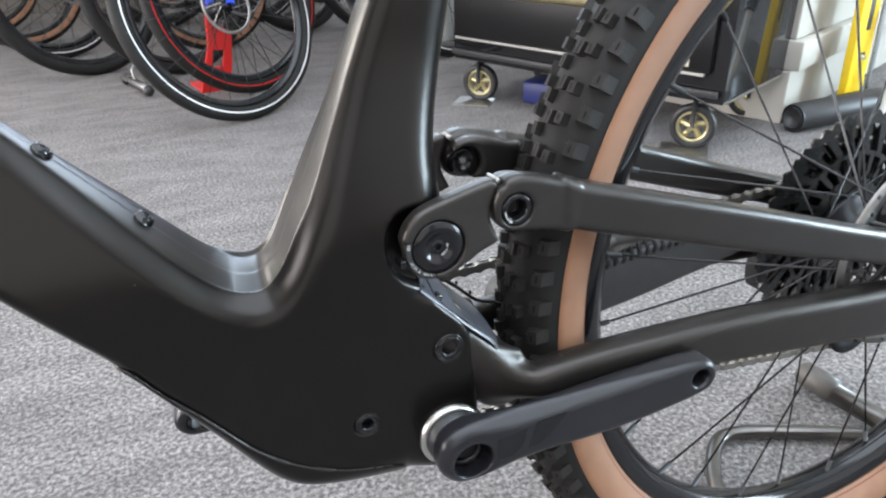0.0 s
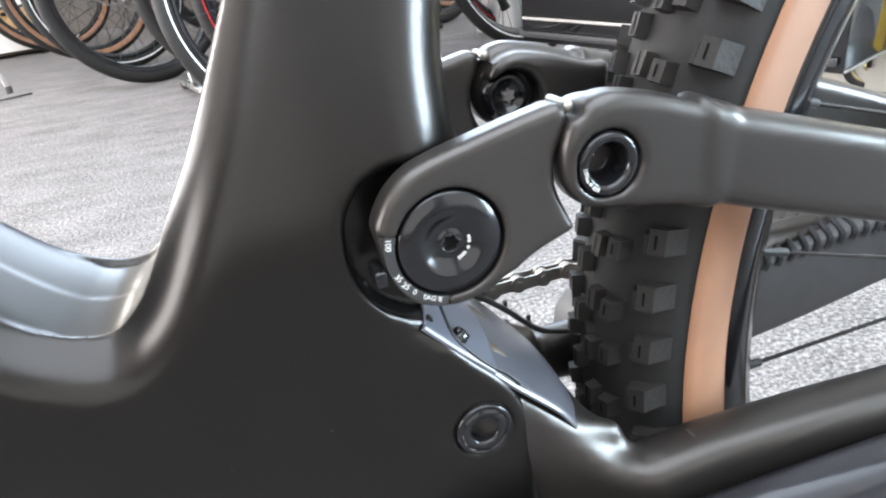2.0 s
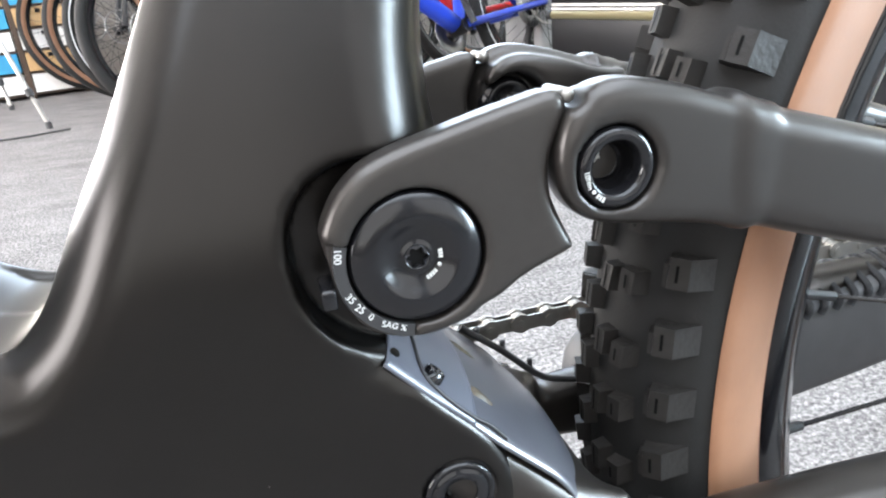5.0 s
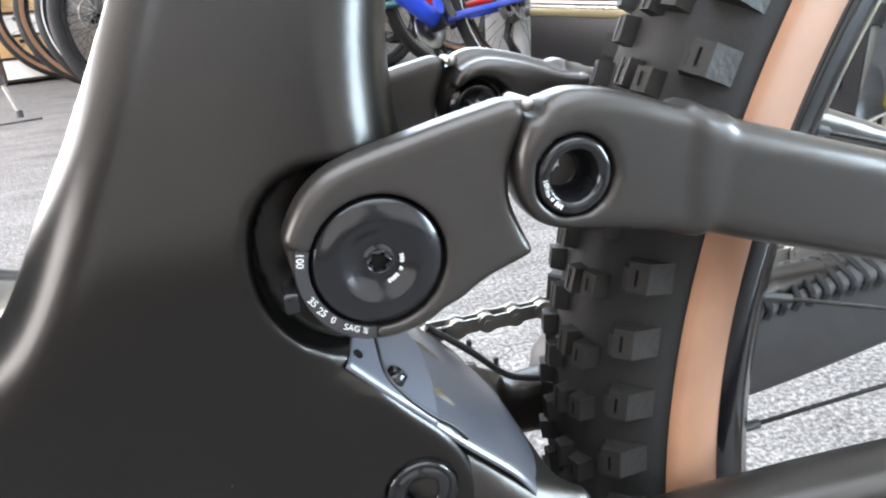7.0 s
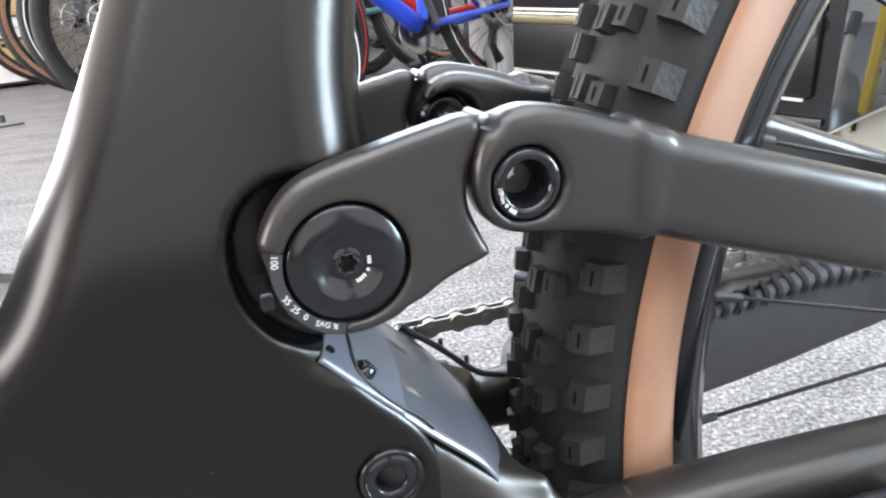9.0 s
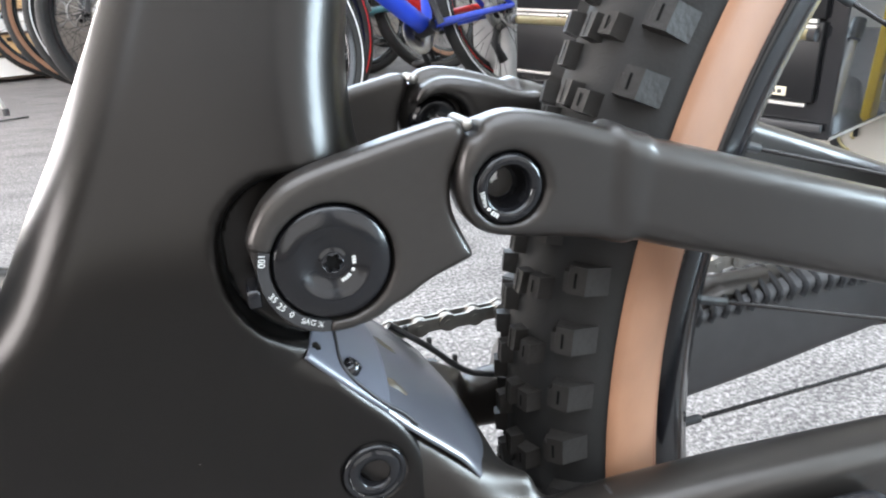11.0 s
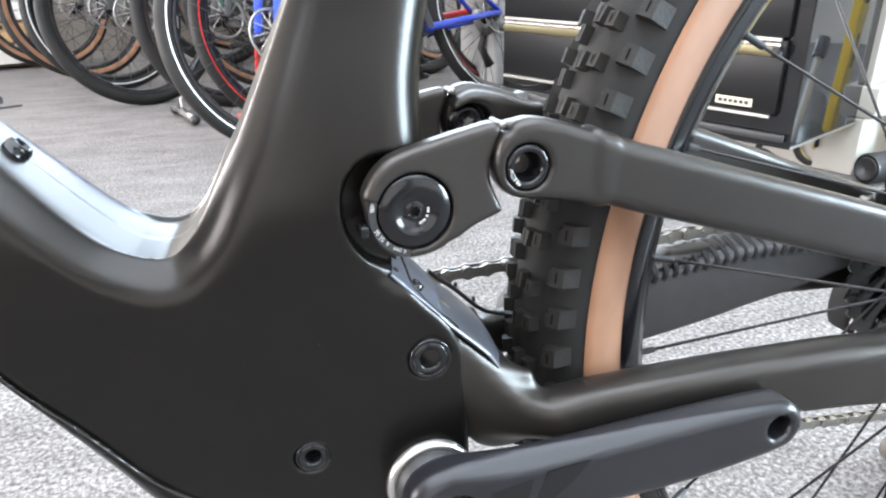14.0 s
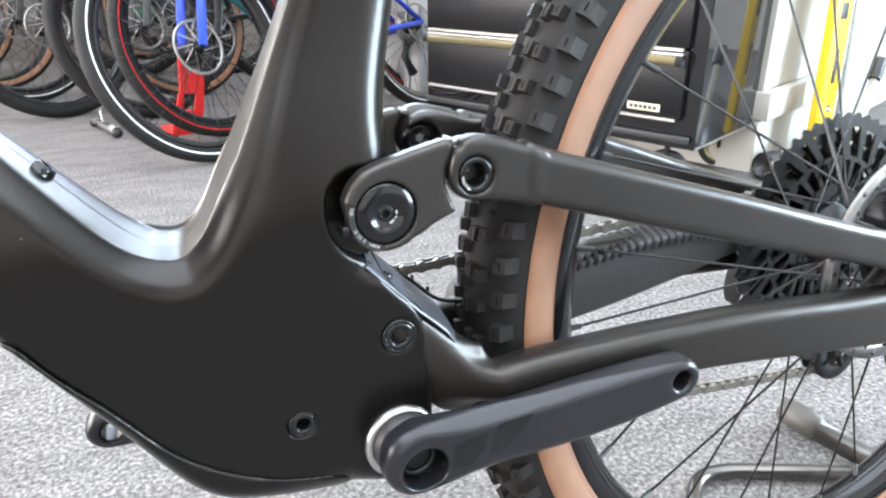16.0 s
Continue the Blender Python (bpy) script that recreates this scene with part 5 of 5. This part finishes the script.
    part("derailleur", tube([(1.14, 0.06, R - 0.06), (1.10, 0.06, R - 0.12), (1.13, 0.06, R - 0.20)], [0.018, 0.016, 0.022], 8), BLACK, b)
    return b


RED = mat("red_paint", (0.60, 0.02, 0.018), 0.35, grain=0.06, scale=20)
BLUE = mat("blue_paint", (0.02, 0.06, 0.52), 0.30, grain=0.06, scale=20)
GREEN = mat("green_paint", (0.05, 0.20, 0.12), 0.35, grain=0.06, scale=20)
BLKP = mat("black_paint", (0.02, 0.02, 0.022), 0.3, grain=0.1, scale=20)
STRIPE = mat("reflective_stripe", (0.75, 0.75, 0.74), 0.4)
HEAD = 27


def put(x, y, head=HEAD, lean=14):
    return Matrix.Translation((x, y, 0)) @ pose(0, 0, 0, 0, 0, head) @ pose(0, 0, 0, -lean, 0, 0)


shop_bike("shop_bicycle", "blue-framed bicycle with white-striped tyres in the row", put(0.160, 1.98, 29, 19), BLUE, None, BLUE, STRIPE)
shop_bike("shop_bicycle", "red-framed bicycle with black tyres in the row", put(0.235, 2.33), RED, None, BLKP, RED)
shop_bike("shop_bicycle", "black bicycle with thick black tyres in the row", put(-0.33, 2.95), BLKP, None, BLKP, None, 0.365)
shop_bike("shop_bicycle", "green bicycle with grey-striped tyres in the row", put(-0.48, 3.40), GREEN, None, BLKP, STRIPE)
shop_bike("shop_bicycle", "grey bicycle with tan-wall tyres deep in the row", put(-0.66, 3.80), GREYPL, TAN, BLKP)
shop_bike("shop_bicycle", "black bicycle with tan-wall tyres in the row", put(-0.91, 4.30), BLKP, TAN, BLKP)

shop_bike("shop_bicycle", "teal bicycle with black tyres pushed deep into the row", put(0.02, 2.78), mat("teal_paint", (0.03, 0.16, 0.19), 0.35, grain=0.06, scale=20), None, GREYPL)
shop_bike("shop_bicycle", "black bicycle with brown-wall tyres behind the red one", put(0.20, 3.22, 25), BLKP, TAN, BLKP)
shop_bike("shop_bicycle", "dark grey bicycle with plain black tyres at the back", put(0.02, 4.02, 25), GREYPL, None, BLKP)

# red display stand and rack feet
red = thing("display_stand", "bright red steel display stand with a cut-out", "display stand", pose(0.075, 2.42, 0, 0, 0, 10))
RP = [(-0.056, 0.0), (0.056, 0.0), (0.078, 0.10), (0.093, 0.209), (0.070, 0.227), (0.055, 0.236), (0.042, 0.222), (0.031, 0.240), (0.028, 0.312), (0.012, 0.325), (0.004, 0.220), (0.000, 0.171), (-0.028, 0.085)]
HOLE = [(0.002, 0.090), (0.042, 0.088), (0.056, 0.150), (0.012, 0.153)]


def holed_plate(outer, inner, thick):
    """A plate with the side outline (x, z) and an opening cut through it."""
    bm = bmesh.new()
    for loop in (outer, inner):
        vs = [bm.verts.new((x, -thick / 2, z)) for x, z in loop]
        for a, b in zip(vs, vs[1:] + vs[:1]):
            bm.edges.new((a, b))
    bmesh.ops.triangle_fill(bm, use_beauty=True, edges=bm.edges[:])
    r = bmesh.ops.extrude_face_region(bm, geom=bm.faces[:])
    bmesh.ops.translate(bm, vec=(0, thick, 0), verts=[v for v in r["geom"] if isinstance(v, bmesh.types.BMVert)])
    bmesh.ops.recalc_face_normals(bm, faces=bm.faces)
    return bm


part("upright", holed_plate(RP, HOLE, 0.016), RED, red, smooth=False)
part("base_plate", box(0.105, 0.16, 0.010, 0.003, at=(0, 0.088, 0.005)), RED, red)
for x, y in ((-0.192, 2.540), (-0.80, 4.07)):
    f = thing("rack_foot", "silver steel rack foot with a black ball end", "bike rack", Matrix.Translation((x, y, 0)) @ pose(0, 0, 0, 0, 0, -72.7), "rack feet")
    part("foot_bar", box(0.24, 0.030, 0.018, 0.004, at=(-0.03, 0, 0.032)), STEEL, f)
    part("ball_end", lathe([(0.0, -0.02), (0.014, -0.016), (0.021, 0.0), (0.014, 0.016), (0.0, 0.02)], 16, "x", (0.10, 0, 0.024)), BLACK, f)
    part("rear_ball", lathe([(0.0, -0.02), (0.014, -0.016), (0.021, 0.0), (0.014, 0.016), (0.0, 0.02)], 16, "x", (-0.15, 0, 0.024)), BLACK, f)
    part("wheel_hook", tube([(-0.05, 0.0, 0.04), (-0.06, 0.0, 0.075), (-0.075, 0.02, 0.095)], 0.004, 8), STEEL, f)

# grey bin behind the cabinet
bin_ = thing("grey_bin", "light grey plastic bin beside the tool cabinet", "bin", pose(1.15, 2.80, 0, 0, 0, 20))
GREYBIN = mat("light_grey_plastic", (0.42, 0.42, 0.41), 0.6, grain=0.15, scale=20, bump=0.2, bump_scale=60)
part("bin_body", box(0.12, 0.26, 0.60, 0.02, at=(0, 0, 0.30)), GREYBIN, bin_)
part("bin_rib", box(0.018, 0.02, 0.58, 0.006, at=(-0.066, -0.06, 0.30)), GREYBIN, bin_)
part("bin_rim", box(0.15, 0.29, 0.03, 0.01, at=(0, 0, 0.615)), GREYBIN, bin_)

# wall of small wooden boxes
SH = thing("box_shelf", "dark timber rack holding rows of small boxes", "shelf", pose(-1.135, 4.45, 0, 0, 0, 14))
DARKW = mat("dark_timber", (0.07, 0.045, 0.03), 0.6, grain=0.3, scale=30)
WOOD = mat("plain_plywood", (0.56, 0.36, 0.17), 0.6, grain=0.18, scale=25)
WHT = mat("white_painted_wood", (0.80, 0.79, 0.76), 0.5, grain=0.05, scale=25)
BLU = mat("sky_blue_painted_wood", (0.04, 0.30, 0.52), 0.5, grain=0.08, scale=25)
cols, bw, bh = 5, 0.285, 0.118
for c in range(cols + 1):
    part("upright", box(0.03, 0.26, 1.00, 0.003, at=(-1.35 + c * bw, 0, 0.50)), DARKW, SH, smooth=False)
for r in range(9):
    part("shelf_board", box(cols * bw, 0.25, 0.008, 0.001, at=(-1.35 + cols * bw / 2, 0.004, 0.022 + r * bh)), DARKW, SH, smooth=False)
rng = random.Random(5)
for c in range(cols):
    for r in range(8):
        mm = rng.choice((WHT, WHT, WHT, BLU, WOOD, WOOD))
        bx = thing("storage_box", {WHT: "white painted small wooden storage box in the rack", BLU: "sky blue painted small wooden storage box in the rack", WOOD: "plain plywood small storage box in the rack"}[mm], "storage box", pose(-1.135, 4.45, 0, 0, 0, 14) @ pose(-1.35 + (c + 0.5) * bw + rng.uniform(-0.004, 0.004), -0.012 + rng.uniform(-0.006, 0.004), 0.03 + r * bh), "boxes in the rack")
        part("box_body", box(bw - 0.036, 0.24, bh - 0.018, 0.003, at=(0, 0, (bh - 0.014) / 2)), mm, bx, smooth=False)
        part("grip_hole", tube([(-0.012, -0.1215, bh - 0.035), (0.012, -0.1215, bh - 0.035)], 0.011, 8), BLACK, bx)

# camera tripod on the carpet
tri = thing("tripod", "thin silver tripod leg with black rubber feet", "tripod", pose(-0.98, 3.21, 0))
apex = (-0.32, 0.30, 0.95)
for px, py in ((0, 0), (-0.62, 0.10), (-0.35, 0.72)):
    leg = part("leg", tube([(px, py, 0.015), tuple(a * 0.55 + b * 0.45 for a, b in zip((px, py, 0.015), apex)), apex], [0.009, 0.010, 0.013], 10), DULL, tri)
    part("rubber_foot", tube([(px, py, 0.0), (px, py, 0.03)], 0.014, 10), BLACK, leg)
    part("collar", tube([(px * 0.86 + apex[0] * 0.14, py * 0.86 + apex[1] * 0.14, 0.14), (px * 0.83 + apex[0] * 0.17, py * 0.83 + apex[1] * 0.17, 0.17)], 0.017, 10), BLACK, leg)
part("tripod_head", box(0.07, 0.07, 0.09, 0.012, at=(apex[0], apex[1], 0.99)), BLACK, tri)
cable = part("floor_cable", tube(curve([(-2.1, 2.7, 0.006), (-1.72, 2.85, 0.006), (-1.47, 2.82, 0.006), (-1.22, 3.00, 0.006), (-1.02, 3.04, 0.006), (-0.87, 3.10, 0.006)], 6), 0.004, 6), BLACK)
tagged(cable, "thin black cable lying loose on the carpet", "cable")
